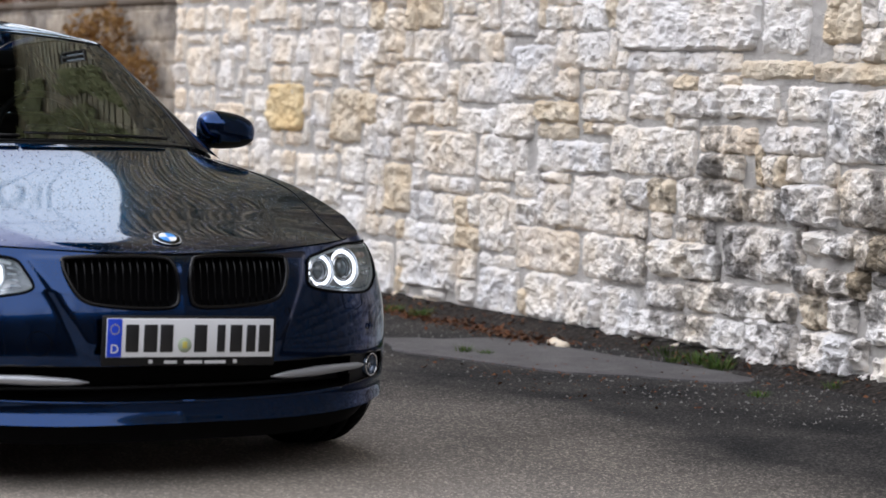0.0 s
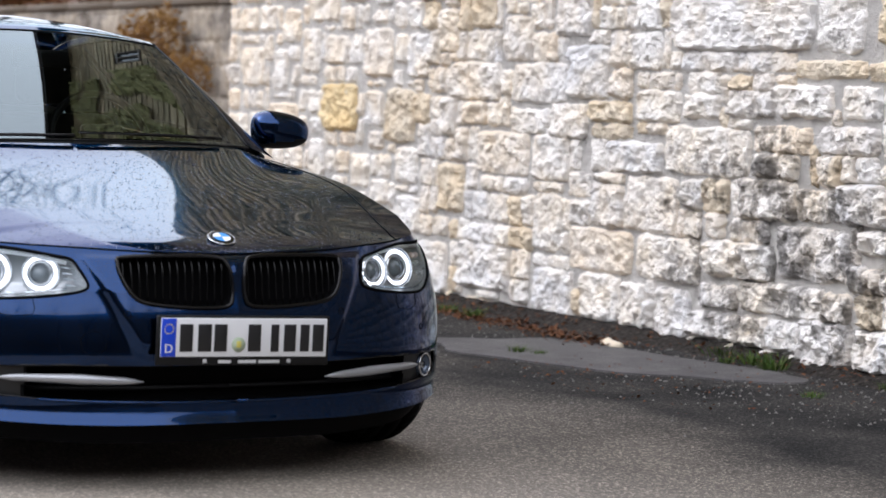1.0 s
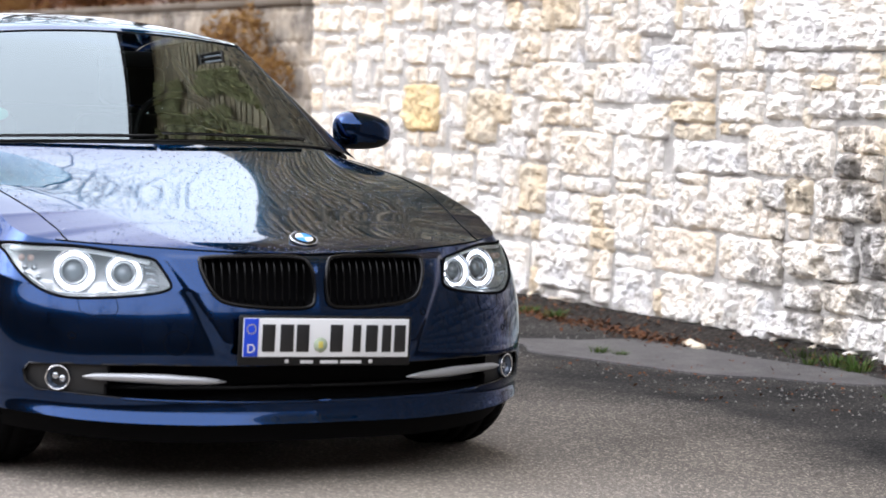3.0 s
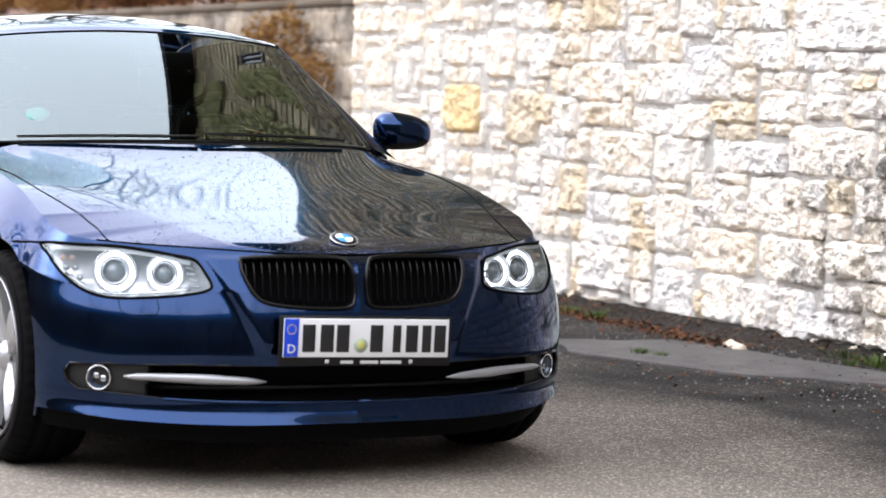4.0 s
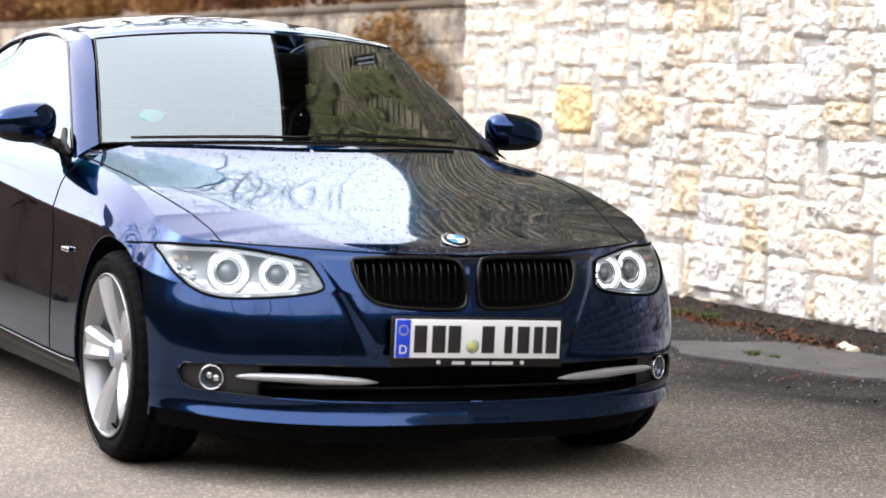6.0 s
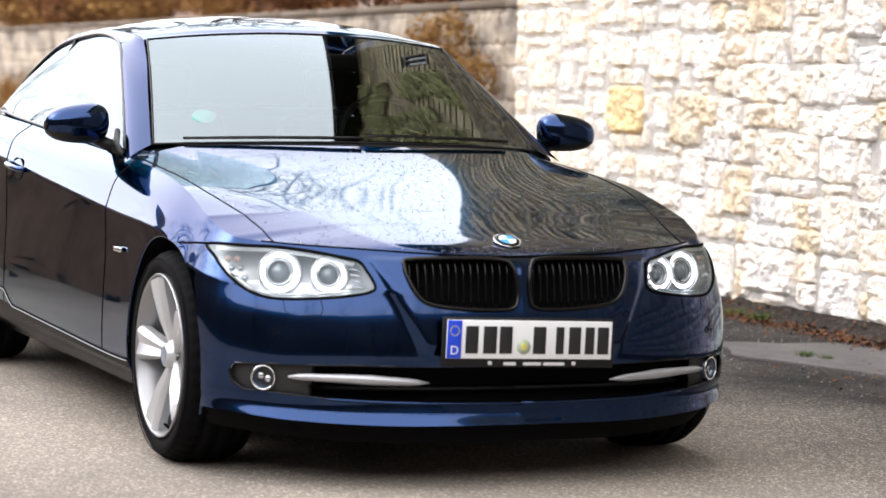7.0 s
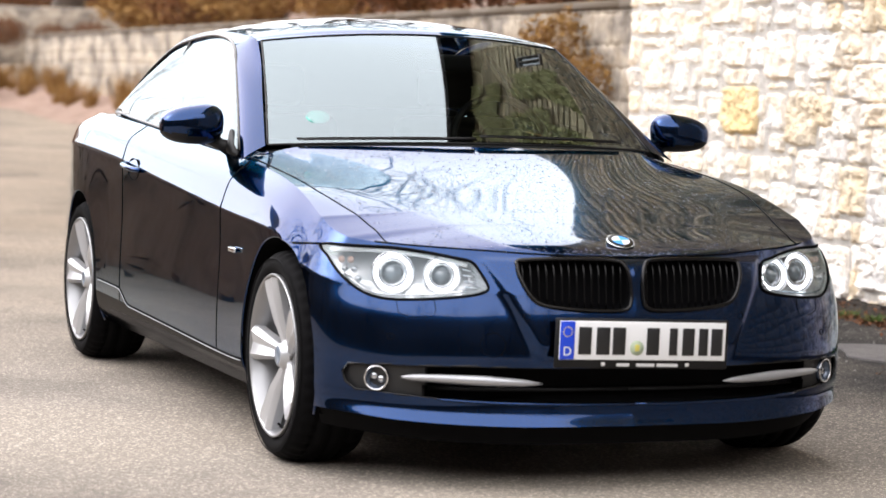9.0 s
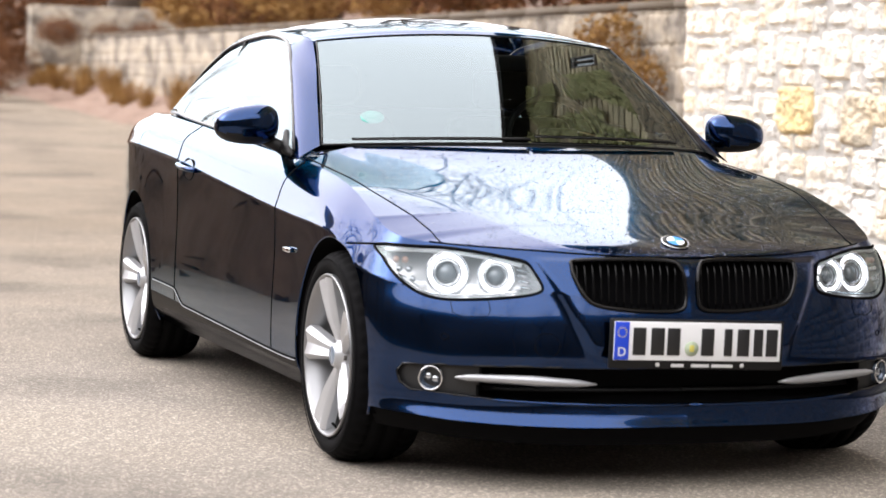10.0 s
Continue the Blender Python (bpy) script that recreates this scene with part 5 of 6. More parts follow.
REFLECTOR = simple("lamp_reflector", (0.50, 0.52, 0.55), 0.16, 0.9)
HOUSING = simple("lamp_housing_silver", (0.60, 0.61, 0.63), 0.26, 0.55)
LAMP_WHITE = simple("white_lamp_strip", (0.86, 0.87, 0.88), 0.35)
LENS = simple("projector_lens", (0.16, 0.18, 0.20), 0.05, 0.3, Coat_Weight=1.0)
AMBER = simple("amber_lens", (0.55, 0.38, 0.32), 0.2)
RING, rgn, rgl, rgp = shade("lit_ring", (0.9, 0.92, 0.95), 0.4, Emission_Strength=1.4)
rgp.inputs["Emission Color"].default_value = (0.95, 0.97, 1.0, 1)
for s in (1, -1):
    lamp = recess("headlamp", pieces["lamp"], 0.10, HOUSING, car, s, 0.96)
    lamp["label"] = "clear headlamp with two lit white rings"
    outward(piece("lamp_cover", verts, pieces["lamp"], COVER, lamp, s < 0), (0, 0.5, 0.6))
    part("lamp_seal", tube([on_nose(s * x, z, 0.001) for x, z in LAMP[::2]], 0.0045, 6, closed=True, up=(0, 1, 0)), SEAM, lamp)
    for x, z, r in ((0.652, 0.605, 0.058), (0.530, 0.603, 0.051)):
        y = on_nose(x, z)[1] + 0.045
        bowl = part("projector", lathe([(r * 1.06, -0.012), (r * 1.06, 0.02), (r * 0.6, 0.045), (r * 0.5, 0.05)], 40, "y"), REFLECTOR, lamp)
        bowl.matrix_local = pose(s * x, y + 0.012, z, -10, 0, s * 14)
        ring = [(r * 0.86 * math.cos(w), 0, r * 0.86 * math.sin(w)) for w in np.linspace(0, 2 * math.pi, 40, endpoint=False)]
        part("light_ring", tube(ring, r * 0.10, 10, closed=True, up=(0, 1, 0)), RING, bowl, "lit white ring")
        part("bowl_rim", lathe([(r * 1.02, -0.008), (r * 1.05, -0.013), (r * 1.08, -0.006), (r * 1.08, 0.02)], 40, "y"), CHROME, bowl)
        part("inner_ring", lathe([(r * 0.70, 0.004), (r * 0.735, -0.002), (r * 0.77, 0.006)], 40, "y"), CHROME, bowl)
        stem = part("ring_stem", box(-0.008, 0.008, -0.006, 0.01, -r * 1.22, -r * 0.90, 0.003), LAMP_WHITE, bowl)
        part("lens", lathe([(0.0, -0.008), (r * 0.3, -0.004), (r * 0.52, 0.012), (r * 0.56, 0.03)], 32, "y"), LENS, bowl)
        part("lens_collar", lathe([(r * 0.56, 0.0), (r * 0.64, -0.006), (r * 0.68, 0.02)], 32, "y"), CHROME, bowl)
    for i in range(6):
        x, z = 0.752 + 0.022 * (i % 2) - 0.004 * (i // 2), 0.636 - 0.026 * (i // 2)
        led = part("indicator_cell", lathe([(0.0, -0.004), (0.007, -0.002), (0.010, 0.006)], 16, "y"), AMBER if i < 2 else REFLECTOR, lamp)
        led.location = on_nose(s * x, z, -0.03)
    # white strip in place of the sky's reflection at the lamp's top
    glint_ = [on_nose(s * x, z - 0.009, -0.022) for x, z in line_on_body([(0.795, 0.672), (0.726, 0.674), (0.654, 0.674), (0.579, 0.666), (0.511, 0.654), (0.470, 0.644)])]
    part("lamp_brow", tube(glint_, 0.0060, 8, flat=0.8, up=(0, 1, 0)), LAMP_WHITE, lamp, "white strip standing in for the sky's reflection along the lamp's upper edge")
    for i in range(4):
        rib = [on_nose(s * x, z, -0.045) for x, z in ((0.478, 0.622 - 0.016 * i), (0.462 - 0.002 * i, 0.620 - 0.016 * i), (0.448, 0.617 - 0.016 * i))]
        part("lamp_rib", tube(rib, 0.0035, 6, up=(0, 1, 0)), REFLECTOR, lamp)
    sill_ = [on_nose(s * x, z + 0.007, -0.016) for x, z in line_on_body([(0.780, 0.590), (0.737, 0.552), (0.697, 0.541), (0.643, 0.541), (0.557, 0.548), (0.484, 0.558)])]
    part("lamp_lower_trim", tube(sill_, 0.004, 8, up=(0, 1, 0)), CHROME, lamp)
    # kidney grille
    frame_ = [on_nose(s * x, z, 0.002) for x, z in KIDNEY[::2]]
    kid = part("kidney_grille", tube(frame_, 0.0065, 8, closed=True, up=(0, 1, 0)), GLOSS, car, "gloss black kidney grille frame")
    recess("grille_recess", pieces["kidney"], 0.07, SEAM, kid, s, 0.98)
    for x in np.arange(0.040, 0.345, 0.0225):
        inside_z = [z for px, z in KIDNEY if abs(px - x) < 0.02]
        z0, z1 = min(inside_z) + 0.004, max(inside_z) - 0.004
        pts = [np.array(on_nose(s * (x + 0.012 * (z1 - z)), z, -0.012 - 0.016 * (z1 - z) / 0.14)) for z in np.linspace(z0, z1, 6)]
        part("grille_slat", tube(pts, 0.0030, 6, up=(0, 1, 0)), GLOSS, kid)
    # fog lamp in its bezel, silver strip
    ends = pieces["intake"][verts[pieces["intake"]].mean(1)[:, 0] > 0.60]
    shifted = verts + (0, 0.022, 0)
    bez = piece("fog_lamp_bezel", shifted, ends, simple("grey_textured_plastic", (0.014, 0.0145, 0.0155), 0.5), car, s < 0)
    fx, fy, fz = on_nose(0.717, 0.311, -0.012)
    fog = part("fog_lamp", lathe([(0.0, 0.012), (0.02, 0.016), (0.029, 0.004), (0.033, -0.008), (0.036, 0.0), (0.036, 0.03)], 40, "y"), simple("fog_glass", (0.06, 0.085, 0.13), 0.04, 0.5, Coat_Weight=1.0), bez)
    fog.matrix_local = pose(s * fx, fy, fz, 0, 0, s * 32)
    part("fog_ring", tube([(0.034 * math.cos(w), -0.008, 0.034 * math.sin(w)) for w in np.linspace(0, 2 * math.pi, 32, endpoint=False)], 0.0028, 6, closed=True, up=(0, 1, 0)), CHROME, fog)
    for q in (-1, 1):
        part("fog_reflector", lathe([(0.0, 0.004), (0.010, 0.002), (0.012, 0.012)], 16, "y"), REFLECTOR, fog).location = (q * 0.011, 0.0, -0.004 * q)
    strip = [on_nose(s * x, z, 0.004) for x, z in line_on_body([(0.665, 0.3185), (0.60, 0.3195), (0.50, 0.318), (0.40, 0.314), (0.285, 0.3085)])]
    part("intake_strip", tube(strip, list(np.interp(np.linspace(0, 1, len(strip)), [0, 0.12, 0.62, 0.9, 1], [0.003, 0.0095, 0.0150, 0.0105, 0.002])), 10, up=(0, 1, 0)), SATIN, car, "satin silver strip across the intake")
    part("intake_edge", tube([on_nose(s * x, z, -0.002) for x, z in INTAKE[1:-1]], 0.0040, 6, up=(0, 1, 0)), GLOSS, car)
    part("lip_ledge", tube([on_nose(s * x, z, 0.003) for x, z in line_on_body([(0.575, 0.2585), (0.48, 0.2545), (0.36, 0.2505), (0.18, 0.2475), (0.0, 0.247)])], [0.001] + [0.0055] * 15 + [0.0055], 8, flat=1.2, up=(0, 1, 0)), PAINT, car)
    for x, z, r in ((0.336, 0.499, 0.0095), (0.690, 0.432, 0.0085)):
        ring = [on_nose(s * (x + r * math.cos(w)), z + r * math.sin(w), 0.0005) for w in np.linspace(0, 2 * math.pi, 20, endpoint=False)]
        part("parking_sensor", tube(ring, 0.0012, 5, closed=True, up=(0, 1, 0)), SEAM, car)
    cover_ = [(0.672, 0.536), (0.668, 0.50), (0.640, 0.488), (0.582, 0.494), (0.574, 0.512), (0.578, 0.538)]
    part("washer_cover", tube([on_nose(s * x, z, 0.0004) for x, z in cover_], 0.0012, 5, up=(0, 1, 0)), SEAM, car)
ring = [on_nose(-0.428 + 0.034 * math.cos(w), 0.418 + 0.034 * math.sin(w), 0.0003) for w in np.linspace(0, 2 * math.pi, 32, endpoint=False)]
part("towing_eye_cover", tube(ring, 0.0010, 5, closed=True, up=(0, 1, 0)), SEAM, car)
for s in (1, -1):
    inner_ = pieces["intake"][verts[pieces["intake"]].mean(1)[:, 0] <= 0.60]
    recess("intake_recess", inner_, 0.07, SEAM, car, s, 1.0)
    part("intake_bar", tube([on_nose(s * x, 0.285, -0.05) for x in np.linspace(0.0, 0.58, 8)], 0.006, 6), BLACK, car)

# number plate: writing as plain bars
WHITE = simple("white_plate", (0.78, 0.79, 0.80), 0.35)
PLATE_Y = -0.762
holder = part("plate_holder", box(-0.270, 0.270, PLATE_Y + 0.003, PLATE_Y + 0.016, 0.354, 0.496, 0.004), BLACK, car)
plate = part("number_plate", box(-0.260, 0.260, PLATE_Y - 0.001, PLATE_Y + 0.004, 0.379, 0.489, 0.002), WHITE, holder, "white plate with a blue band and dark bars")
part("plate_band", box(-0.259, -0.215, PLATE_Y - 0.0035, PLATE_Y - 0.0005, 0.380, 0.488, 0.001), simple("plate_blue", (0.01, 0.06, 0.62), 0.35), holder)
letter = bpy.data.curves.new("country_letter", "FONT")
letter.body, letter.size, letter.extrude, letter.align_x = "D", 0.036, 0.0006, "CENTER"
letter.materials.append(WHITE)
mark = new("country_letter", letter)
mark.parent, mark.matrix_local = holder, pose(-0.237, PLATE_Y - 0.0046, 0.391, 90, 0, 0)
STAR = simple("star_yellow", (0.75, 0.60, 0.08), 0.4)
for k in range(12):
    w = math.pi * k / 6
    star = part("band_star", lathe([(0.0, -0.0008), (0.0019, -0.0006), (0.0022, 0.0)], 6, "y"), STAR, holder)
    star.location = (-0.237 + 0.0135 * math.cos(w), PLATE_Y - 0.0035, 0.458 + 0.0135 * math.sin(w))
INK = simple("plate_ink", (0.012, 0.012, 0.013), 0.4)
for x0, x1 in ((1016, 1038), (1047, 1070), (1075, 1097), (1134, 1156), (1174, 1188), (1197, 1218), (1226, 1242), (1248, 1268)):
    a0, a1 = (-0.26 + (x - 984) / 290 * 0.52 for x in (x0, x1))
    part("plate_bar", box(a0, a1, PLATE_Y - 0.0038, PLATE_Y - 0.0005, 0.394, 0.472, 0.0012), INK, holder)
seal = part("plate_seal", lathe([(0.0, 0.0), (0.021, 0.0), (0.021, 0.002)], 24, "y"), simple("seal_green", (0.42, 0.50, 0.36), 0.5), holder)
seal.location = (-0.021, PLATE_Y - 0.0035, 0.414)
part("seal_shield", box(-0.028, -0.014, PLATE_Y - 0.0060, PLATE_Y - 0.0030, 0.405, 0.424, 0.001), simple("seal_yellow", (0.62, 0.55, 0.12), 0.5), holder)
LETTER = simple("pale_print", (0.6, 0.6, 0.6), 0.5)
for x0, x1 in ((-0.080, -0.041), (-0.018, 0.038), (0.046, 0.112)):
    part("holder_print", box(x0, x1, PLATE_Y + 0.001, PLATE_Y + 0.004, 0.3605, 0.3695), LETTER, holder)
for x in (-0.122, 0.142):
    part("holder_screw", box(x - 0.006, x + 0.006, PLATE_Y + 0.001, PLATE_Y + 0.004, 0.361, 0.372, 0.002), LETTER, holder)

holder.matrix_local = Matrix.Translation((0, PLATE_Y, 0.43)) @ Matrix.Rotation(radians(1.3), 4, "Y") @ Matrix.Translation((0, -PLATE_Y, -0.43))

# roundel on the bonnet
i = np.abs(BONNET[:, 60, 1] + 0.578).argmin()
p0, p1 = Vector(BONNET[i - 2, 60]), Vector(BONNET[i + 2, 60])
tilt = math.degrees(math.atan2(p1.z - p0.z, p1.y - p0.y))
roundel = part("roundel", lathe([(0.0, 0.006), (0.030, 0.006), (0.039, 0.0055), (0.041, 0.003), (0.041, -0.016)], 40, "z"), GLOSS, car, "round badge quartered in blue and white")
roundel.matrix_local = Matrix.Translation(Vector(BONNET[i, 60]) + Vector((0, 0, 0.006))) @ pose(0, 0, 0, tilt + 11, 0, 0)
part("roundel_rim", tube([(0.040 * math.cos(w), 0.040 * math.sin(w), 0.004) for w in np.linspace(0, 2 * math.pi, 40, endpoint=False)], 0.0018, 6, closed=True), CHROME, roundel)
BLUE = simple("badge_blue", (0.05, 0.28, 0.72), 0.3)
for q in range(4):
    bm = bmesh.new()
    arc = [(0.0265 * math.cos(w), 0.0265 * math.sin(w), 0.0075) for w in np.linspace(q * math.pi / 2, (q + 1) * math.pi / 2, 10)]
    bm.faces.new([bm.verts.new(p) for p in [(0, 0, 0.0078)] + arc])
    part("roundel_quarter", bm, WHITE if q % 2 else BLUE, roundel)

# ---- wheels ----


def wheel():
    """One wheel, its outer face towards +x."""
    w = thing("wheel", "silver five-spoke alloy wheel", "wheel")
    prof = [(0.240, -0.020), (0.252, -0.004), (0.266, 0.004), (0.284, 0.004), (0.300, -0.005), (0.311, -0.020), (0.3165, -0.038), (0.318, -0.055), (0.312, -0.057), (0.312, -0.064), (0.318, -0.066), (0.3185, -0.105), (0.312, -0.107), (0.312, -0.116), (0.3185, -0.118),
            (0.318, -0.160), (0.312, -0.162), (0.312, -0.169), (0.318, -0.171), (0.3165, -0.187), (0.311, -0.205), (0.300, -0.222), (0.284, -0.230), (0.255, -0.222), (0.235, -0.205)]
    bm = lathe(prof, 180)
    for v in bm.verts:
        r, a = math.hypot(v.co.y, v.co.z), math.atan2(v.co.z, v.co.y)
        if r > 0.3085 and (v.co.x > -0.06 or v.co.x < -0.165) and round(a / (2 * math.pi) * 180) % 4 == 0:
            k = (r - 0.006) / r
            v.co.y, v.co.z = v.co.y * k, v.co.z * k
    tyre = part("tyre", bm, RUBBER, w)
    part("tyre_rib", lathe([(0.290, 0.0035), (0.2925, 0.0060), (0.295, 0.0020)], 90), RUBBER, tyre)
    rim = part("rim", lathe([(0.246, -0.010), (0.2475, 0.002), (0.245, 0.006), (0.240, 0.004), (0.236, -0.006), (0.230, -0.020), (0.222, -0.045), (0.216, -0.09), (0.214, -0.17), (0.226, -0.20)], 96), ALLOY, w)
    for k in range(5):
        a0 = math.pi / 2 + 2 * math.pi * k / 5 + 0.16
        us = [-1.0, -1.0, -0.86, -0.66, -0.42, -0.18, 0.0, 0.18, 0.42, 0.66, 0.86, 1.0, 1.0]
        bm = bmesh.new()
        grid = []
        for r in np.linspace(0.040, 0.236, 16):
            f = (r - 0.040) / 0.196
            half_w = 0.019 + 0.036 * f
            base_ = -0.036 + 0.034 * f**1.3
            row_ = []
            for j, u in enumerate(us):
                ridge = 0.015 * (1 - abs(min(1, abs(u)) - 0.66) / 0.66) * min(1, 0.25 + 2 * f) * (1 - 0.5 * f**6)
                h = base_ + ridge - 0.010 * max(0, abs(u) - 0.8) / 0.2
                if j in (0, len(us) - 1):
                    h -= 0.026
                ang = a0 + u * half_w / max(r, 0.05)
                row_.append(bm.verts.new((h, r * math.cos(ang), r * math.sin(ang))))
            grid.append(row_)
        for p, q in zip(grid, grid[1:]):
            for j in range(len(us) - 1):
                bm.faces.new((p[j], q[j], q[j + 1], p[j + 1]))
        for f in bm.faces:
            f.smooth = True
        for row_ in grid:
            for j in (1, 3, 6, 9, 11):
                for e in row_[j].link_edges:
                    if any(q[j] in e.verts for q in grid if q is not row_):
                        e.smooth = False
        part("spoke", bm, SPOKE, rim)
        bolt = part("wheel_bolt", lathe([(0.0, 0.0), (0.008, 0.0), (0.009, -0.008)], 12), STEEL, rim)
        bolt.location = (-0.036, 0.046 * math.cos(a0 + 0.628), 0.046 * math.sin(a0 + 0.628))
    hub = part("hub", lathe([(0.0, -0.012), (0.030, -0.013), (0.034, -0.016), (0.036, -0.024), (0.046, -0.032), (0.052, -0.045), (0.052, -0.09)], 40), SPOKE, rim)
    part("hub_cap", lathe([(0.0, -0.0095), (0.024, -0.0100), (0.029, -0.0125)], 32), simple("cap_grey", (0.30, 0.36, 0.45), 0.25, 0.6), rim)
    part("brake_disc", lathe([(0.05, -0.105), (0.160, -0.105), (0.160, -0.13), (0.05, -0.13)], 64), STEEL, w)
    part("brake_shield", lathe([(0.0, -0.16), (0.205, -0.16)], 48), SEAM, w)
    part("valve", tube([(-0.03, 0.0, -0.222), (-0.012, 0.006, -0.205)], 0.004, 6), RUBBER, rim)
    cal = part("brake_caliper", box(-0.15, -0.085, 0.075, 0.165, -0.08, 0.08, 0.015), simple("caliper_grey", (0.09, 0.09, 0.09), 0.5, 0.4), w)
    return w


first = wheel()
first.matrix_basis = pose(0.872, 0.0, 0.318)
for x, y, turn in ((0.876, 2.76, 0), (-0.872, 0.0, 180), (-0.876, 2.76, 180)):
    other = copy_thing(first, pose(x, y, 0.318, 0 if turn == 0 else 5, 0, turn))
    other.parent = car
first.parent = car
for ob in scene.objects:
    if ob.name.startswith("wheel") and ob.type == "EMPTY":
        for key in ("category", "group"):
            if key in ob:
                del ob[key]

# ---- mirrors, handles, wipers ----
for s in (-1, 1):
    def shell(u, v):
        """The mirror head: blunt behind, rounded in front, tapering outwards."""
        cx, sx = math.cos(u), math.sin(u)
        p = 0.75
        k = lambda q: math.copysign(abs(q) ** p, q)
        taper = 1 - 0.16 * k(math.cos(v))
        return (s * (0.900 + 0.108 * k(math.cos(v))), 0.935 + 0.068 * k(sx) * k(math.sin(v)) * (0.7 if sx > 0 else 1.15), 0.990 - 0.006 * k(math.cos(v)) + 0.066 * taper * k(cx) * k(math.sin(v)))
    nu, nv = 40, 28
    g = np.array([[shell(2 * math.pi * i / (nu - 1), math.pi * j / (nv - 1)) for j in range(nv)] for i in range(nu)])
    f = grid_faces(nu, nv, s < 0)
    zz = g.reshape(-1, 3)[f].mean(1)
    low = zz[:, 2] < 0.952 + 0.012 * (np.abs(zz[:, 0]) - 0.9) / 0.1
    head_ = piece("wing_mirror", g.reshape(-1, 3), f[~low], PAINT, car, label="blue door mirror with a black lower shell")
    piece("mirror_base", g.reshape(-1, 3), f[low], BLACK, head_)
    part("mirror_arm", tube([(s * 0.84, 0.93, 0.945), (s * 0.80, 0.92, 0.925), (s * 0.765, 0.90, 0.905)], [0.022, 0.020, 0.026], 10, flat=0.7, up=(0, 1, 0)), BLACK, head_)
    part("mirror_foot", tube([(s * 0.775, 0.80, 0.895), (s * 0.772, 0.88, 0.91), (s * 0.755, 0.95, 0.97)], [0.010, 0.022, 0.008], 8, up=(1, 0, 0)), BLACK, head_)
    hx = s * 0.895
    bar = [(hx - s * 0.016, 1.74, 0.800), (hx + s * 0.006, 1.775, 0.803), (hx + s * 0.012, 1.85, 0.808), (hx + s * 0.006, 1.925, 0.813), (hx - s * 0.016, 1.965, 0.816)]
    handle = part("door_handle", tube(line_on_body(bar), 0.013, 10, flat=0.75, up=(0, 0, 1)), PAINT, panels["door", s < 0])
    part("handle_cup", lathe([(0.0, -0.004), (0.045, -0.002), (0.055, 0.006)], 24), SEAM, handle).matrix_local = pose(s * 0.874, 1.85, 0.800) @ Matrix.Diagonal((s, 1.5, 0.75, 1))
    part("side_repeater", box(s * 0.879 - 0.006, s * 0.879 + 0.006, 0.425, 0.500, 0.596, 0.612, 0.004), CHROME, panels["fender", s < 0], "bright side repeater lamp")
for x0, x1, lift in ((-0.60, -0.02, 0.004), (0.0, 0.56, 0.012)):
    arm = []
    for x in np.linspace(x0, x1, 16):
        u = x / 0.69
        arm.append((x, 0.575 + 0.165 * u * u - 0.012 + lift, 0.951 - 0.020 * u * u + 0.012 + lift))
    wip = part("wiper", tube(arm, list(np.linspace(0.003, 0.0065, 16)), 6), BLACK, car)
    part("wiper_blade", tube([(x, y + 0.012, z + 0.003) for x, y, z in arm[:13]], 0.003, 6), RUBBER, wip)

# ---- raindrops ----
rng = np.random.default_rng(4)
WATER = simple("water", (0.9, 0.95, 1.0), 0.02, 0.0, Transmission_Weight=1.0, IOR=1.33)


def drops(name, grid, count, parent, size=(0.0012, 0.0042)):
    """Beads of water over a surface grid, all in one mesh."""
    nrm = grid_normals(grid)
    if nrm[..., 2].mean() < 0:
        nrm = -nrm
    vs, fs = [], []
    for _ in range(count):
        i, j = rng.uniform(0, grid.shape[0] - 1.01), rng.uniform(0, grid.shape[1] - 1.01)
        a, b = int(i), int(j)
        u, v = i - a, j - b
        c = grid[a, b] * (1 - u) * (1 - v) + grid[a + 1, b] * u * (1 - v) + grid[a, b + 1] * (1 - u) * v + grid[a + 1, b + 1] * u * v
        n = nrm[a, b]
        t = np.cross(n, (1, 0, 0))
        t /= np.linalg.norm(t)
        w = np.cross(n, t)
        r = size[0] + (size[1] - size[0]) * rng.random() ** 2.5
        k0 = len(vs)
        ang = np.linspace(0, 2 * np.pi, 7)[:6] + rng.random()
        for rad, h in ((1.0, 0.0), (0.7, 0.38)):
            vs.extend(c + r * rad * (np.cos(x) * t * 1.2 + np.sin(x) * w) + n * r * h * 0.8 for x in ang)
        vs.append(c + n * r * 0.5)
        for q in range(6):
            q2 = (q + 1) % 6
            fs.append((k0 + q, k0 + q2, k0 + 6 + q2, k0 + 6 + q))
            fs.append((k0 + 6 + q, k0 + 6 + q2, k0 + 12))
    ob = part(name, mesh_of(name, vs, fs), WATER, parent, "beads of rainwater")
    ob["kind"] = "stuff"
    return ob


drops("rainwater", BONNET, 2300, bonnet, (0.0013, 0.0036))
drops("rainwater", BONNET[-60:], 3200, bonnet, (0.0012, 0.0034))
drops("rainwater", WS, 110, screen, (0.001, 0.0025))

# ---- litter and growth along the wall ----
EARTH, en, el, ep = shade("dark_crumbly_soil", (0.03, 0.025, 0.02), 1.0, Specular_IOR_Level=0.05)
el.new(ramp(en, el, grain(en, el, 38, 8, 0.75), (0.32, (0.010, 0.0095, 0.009)), (0.52, (0.040, 0.035, 0.031)), (0.70, (0.12, 0.105, 0.092))), ep.inputs["Base Color"])
bump(en, el, ep, grain(en, el, 55, 8, 0.75), 1.0, 0.02)
rd = random.Random(5)


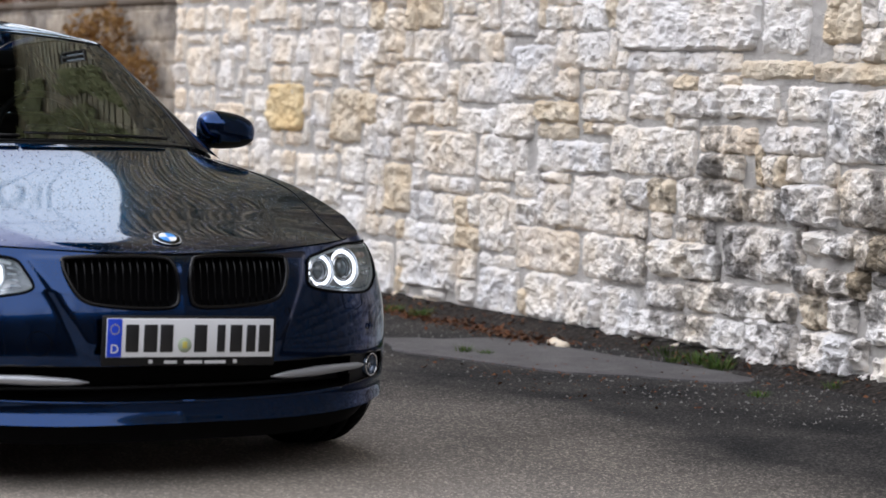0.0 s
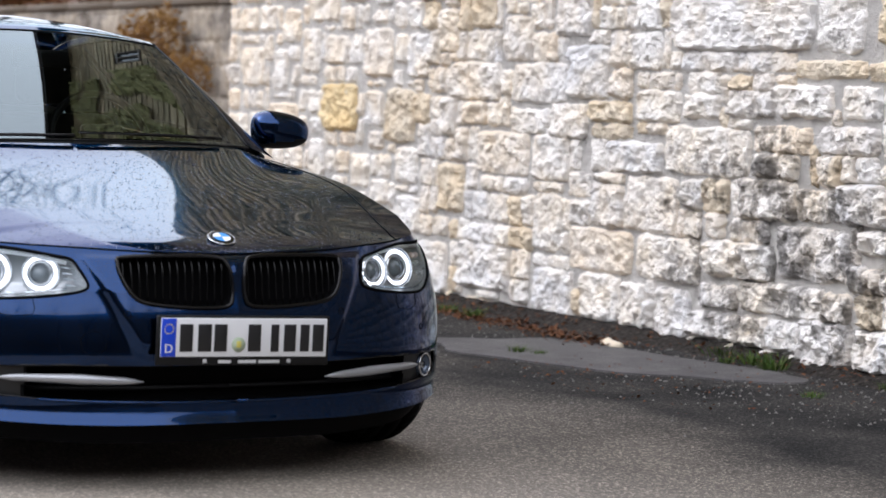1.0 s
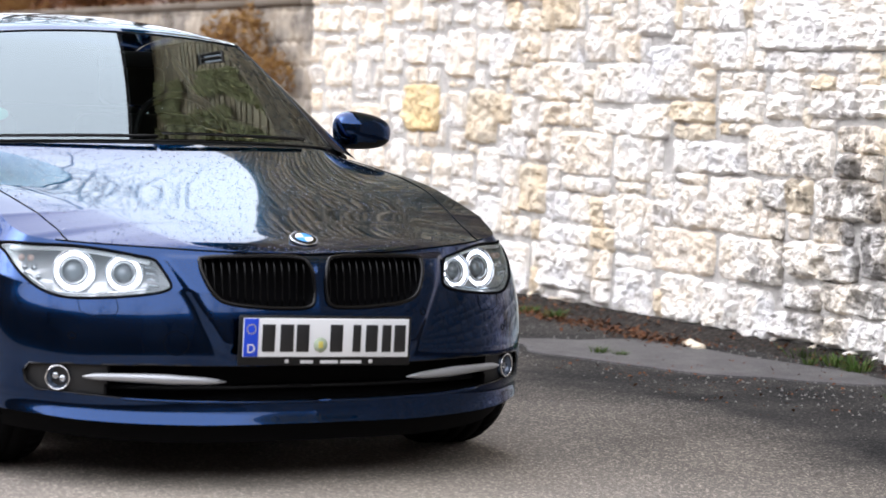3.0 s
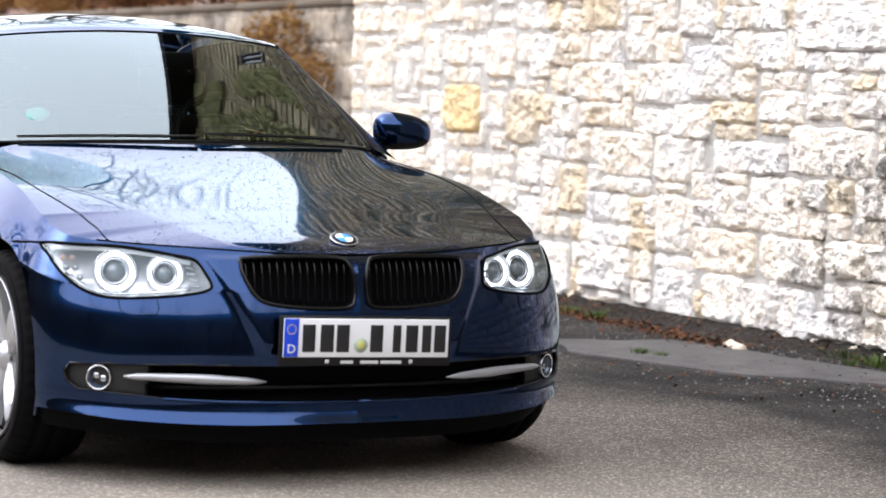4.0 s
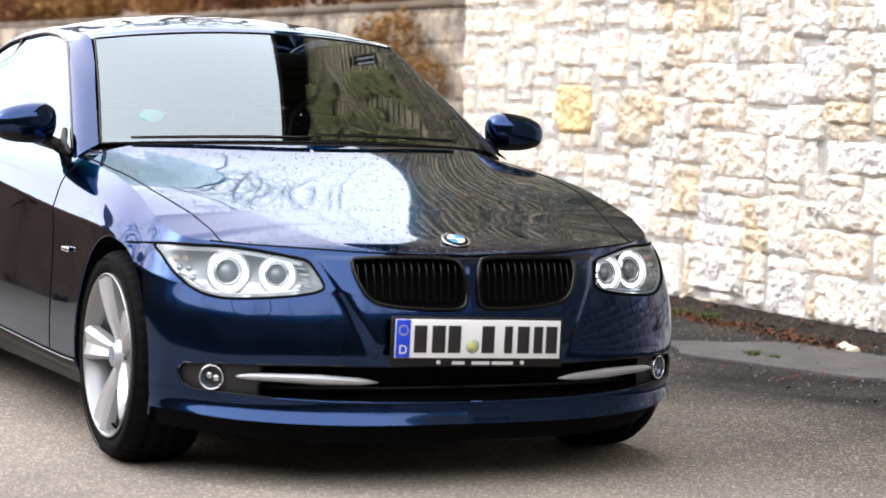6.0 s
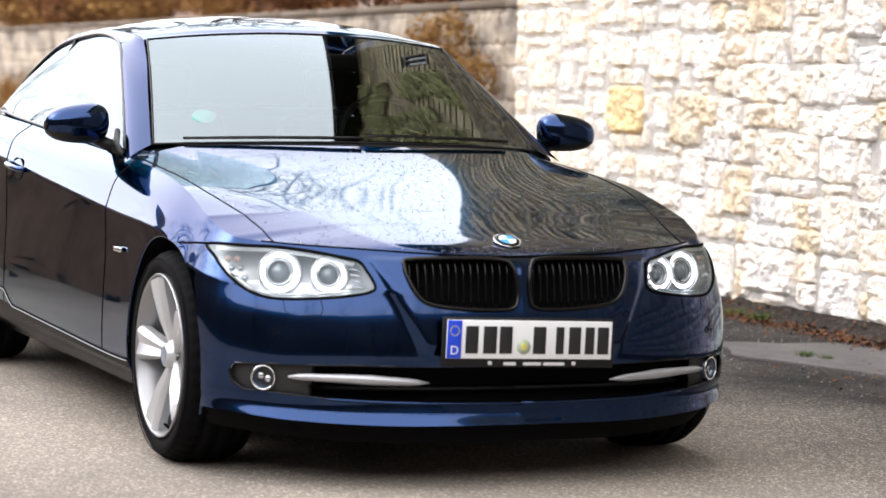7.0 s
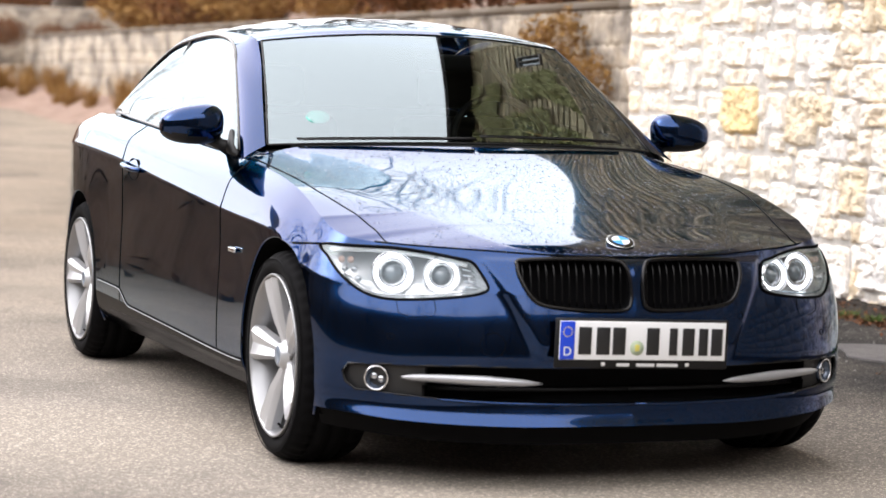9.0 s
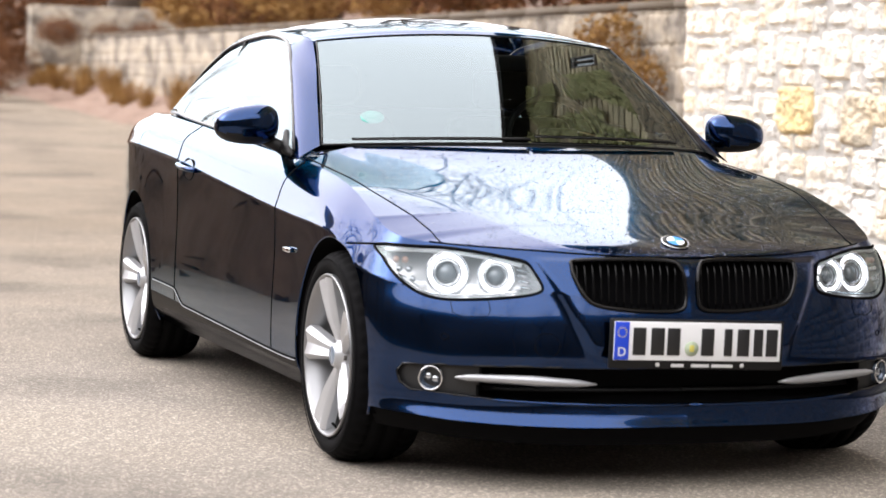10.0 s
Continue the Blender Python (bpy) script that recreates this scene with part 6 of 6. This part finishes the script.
def scatter(name, count, place, size, material, label, category, flat=0.35):
    """Small flat leaves strewn over the road, as one heap."""
    vs, fs = [], []
    for _ in range(count):
        x, y, z = place()
        s_ = size * rd.uniform(0.5, 1.4)
        a_ = rd.uniform(0, 2 * math.pi)
        t = Vector((math.cos(a_), math.sin(a_), rd.gauss(0, flat)))
        b_ = Vector((-math.sin(a_), math.cos(a_), rd.gauss(0, flat))) * rd.uniform(0.35, 0.7)
        c = Vector((x, y, z + s_ * 0.3))
        k = len(vs)
        vs += [c - t * s_, c + b_ * s_ + Vector((0, 0, s_ * 0.2)), c + t * s_, c - b_ * s_ + Vector((0, 0, s_ * 0.2))]
        fs += [(k, k + 1, k + 2), (k, k + 2, k + 3)]
    ob = part(name, mesh_of(name, vs, fs, False), material)
    return tagged(ob, label, category, kind="stuff")


def foot():
    y = 0.2 + 6.3 * rd.random() ** 0.65
    x = WALL_X - 0.05 - abs(rd.gauss(0, 0.07 + 0.09 * (y > 2.2)))
    return x, y, 0.006 + 0.05 * max(0, 1 - (WALL_X - x) / 0.18)


def drift():
    y = rd.uniform(2.3, 5.5)
    return 3.28 + rd.gauss(0, 0.07) + 0.03 * (y - 2.4), y, 0.010


scatter("fallen_leaves", 700, foot, 0.012, LITTER, "brown fallen leaves along the wall's foot", "leaves")
scatter("fallen_leaves", 1700, drift, 0.013, LITTER, "drift of brown leaves beside the road patch", "leaves")
scatter("fallen_leaves", 260, lambda: (rd.uniform(2.2, 3.5), rd.uniform(0.2, 2.0), 0.004), 0.009, LITTER, "scattered brown leaves on damp asphalt", "leaves")


def pebble_field():
    x = 3.6 - abs(rd.gauss(0, 0.75))
    return x, rd.uniform(-0.4, 5.5), 0.003


vs, fs = [], []
for _ in range(2600):
    x, y, z = pebble_field()
    r = 0.0025 + 0.007 * rd.random() ** 3
    k = len(vs)
    vs += [(x + r * a_, y + r * b_, z + r * c_) for a_, b_, c_ in ((1, 0, 0), (0, 1, 0), (-1, 0, 0), (0, -1, 0), (rd.uniform(-0.3, 0.3), rd.uniform(-0.3, 0.3), 0.9))]
    fs += [(k, k + 1, k + 4), (k + 1, k + 2, k + 4), (k + 2, k + 3, k + 4), (k + 3, k, k + 4)]
grit = part("grit", mesh_of("grit", vs, fs, False), simple("grey_grit", (0.14, 0.133, 0.125), 0.9))
tagged(grit, "loose pale grit on the asphalt edge", "grit", kind="stuff")
soil_foot = np.array([[(WALL_X - 0.02 - 0.17 * k * (1 + 0.4 * noise.noise((y * 1.2, 0, 0))), y, 0.055 * (1 - k) ** 1.2 + 0.016 * noise.noise((y * 6, k * 5, 2)) * (1 - k) - 0.012 * (k > 0.99)) for k in np.linspace(0, 1, 8)] for y in np.linspace(-1, 7.3, 240)])
foot_ = part("soil_strip", mesh_of("soil_strip", soil_foot.reshape(-1, 3), grid_quads(*soil_foot.shape[:2])), EARTH)
tagged(foot_, "strip of dark soil along the wall's foot", "soil", kind="structure")
tufts = [mesh_of("grass_tuft", *tuft_mesh(70, 0.085, 0.07, rd, 0.0025, 0.9), smooth=False) for _ in range(3)]
for k, (x, y, s_) in enumerate(((3.56, 1.86, 1.2), (3.55, 1.72, 0.9), (3.50, 1.55, 1.1), (3.52, 1.42, 1.3), (3.46, 1.34, 0.9), (3.42, 1.62, 0.6), (2.72, 2.22, 0.7), (2.76, 2.12, 0.5), (3.36, 3.75, 1.0), (3.34, 4.0, 0.9), (3.02, 0.5, 0.6), (3.5, 0.62, 0.7), (3.4, 4.9, 0.9))):
    ob = part("grass_tuft", tufts[k % 3], GRASS)
    ob.matrix_basis = pose(x, y, 0.004, 0, 0, 47 * k) @ Matrix.Diagonal((s_ * 1.1, s_ * 1.1, s_ * 0.62, 1))
    tagged(ob, "small green grass tuft growing at the wall", "grass tuft", "green tufts at the wall's foot")
chunk = part("stone_chip", mesh_of("stone_chip", *stone_mesh(-0.11, 0.11, -0.035, 0.035, 7.7, 0.03, 0.025)), TAN)
chunk.matrix_basis = pose(3.30, 2.36, 0.016, 0, 86, -20) @ Matrix.Diagonal((0.7, 1, 0.8, 1))
tagged(chunk, "flat pale stone chip lying before the wall", "stone")

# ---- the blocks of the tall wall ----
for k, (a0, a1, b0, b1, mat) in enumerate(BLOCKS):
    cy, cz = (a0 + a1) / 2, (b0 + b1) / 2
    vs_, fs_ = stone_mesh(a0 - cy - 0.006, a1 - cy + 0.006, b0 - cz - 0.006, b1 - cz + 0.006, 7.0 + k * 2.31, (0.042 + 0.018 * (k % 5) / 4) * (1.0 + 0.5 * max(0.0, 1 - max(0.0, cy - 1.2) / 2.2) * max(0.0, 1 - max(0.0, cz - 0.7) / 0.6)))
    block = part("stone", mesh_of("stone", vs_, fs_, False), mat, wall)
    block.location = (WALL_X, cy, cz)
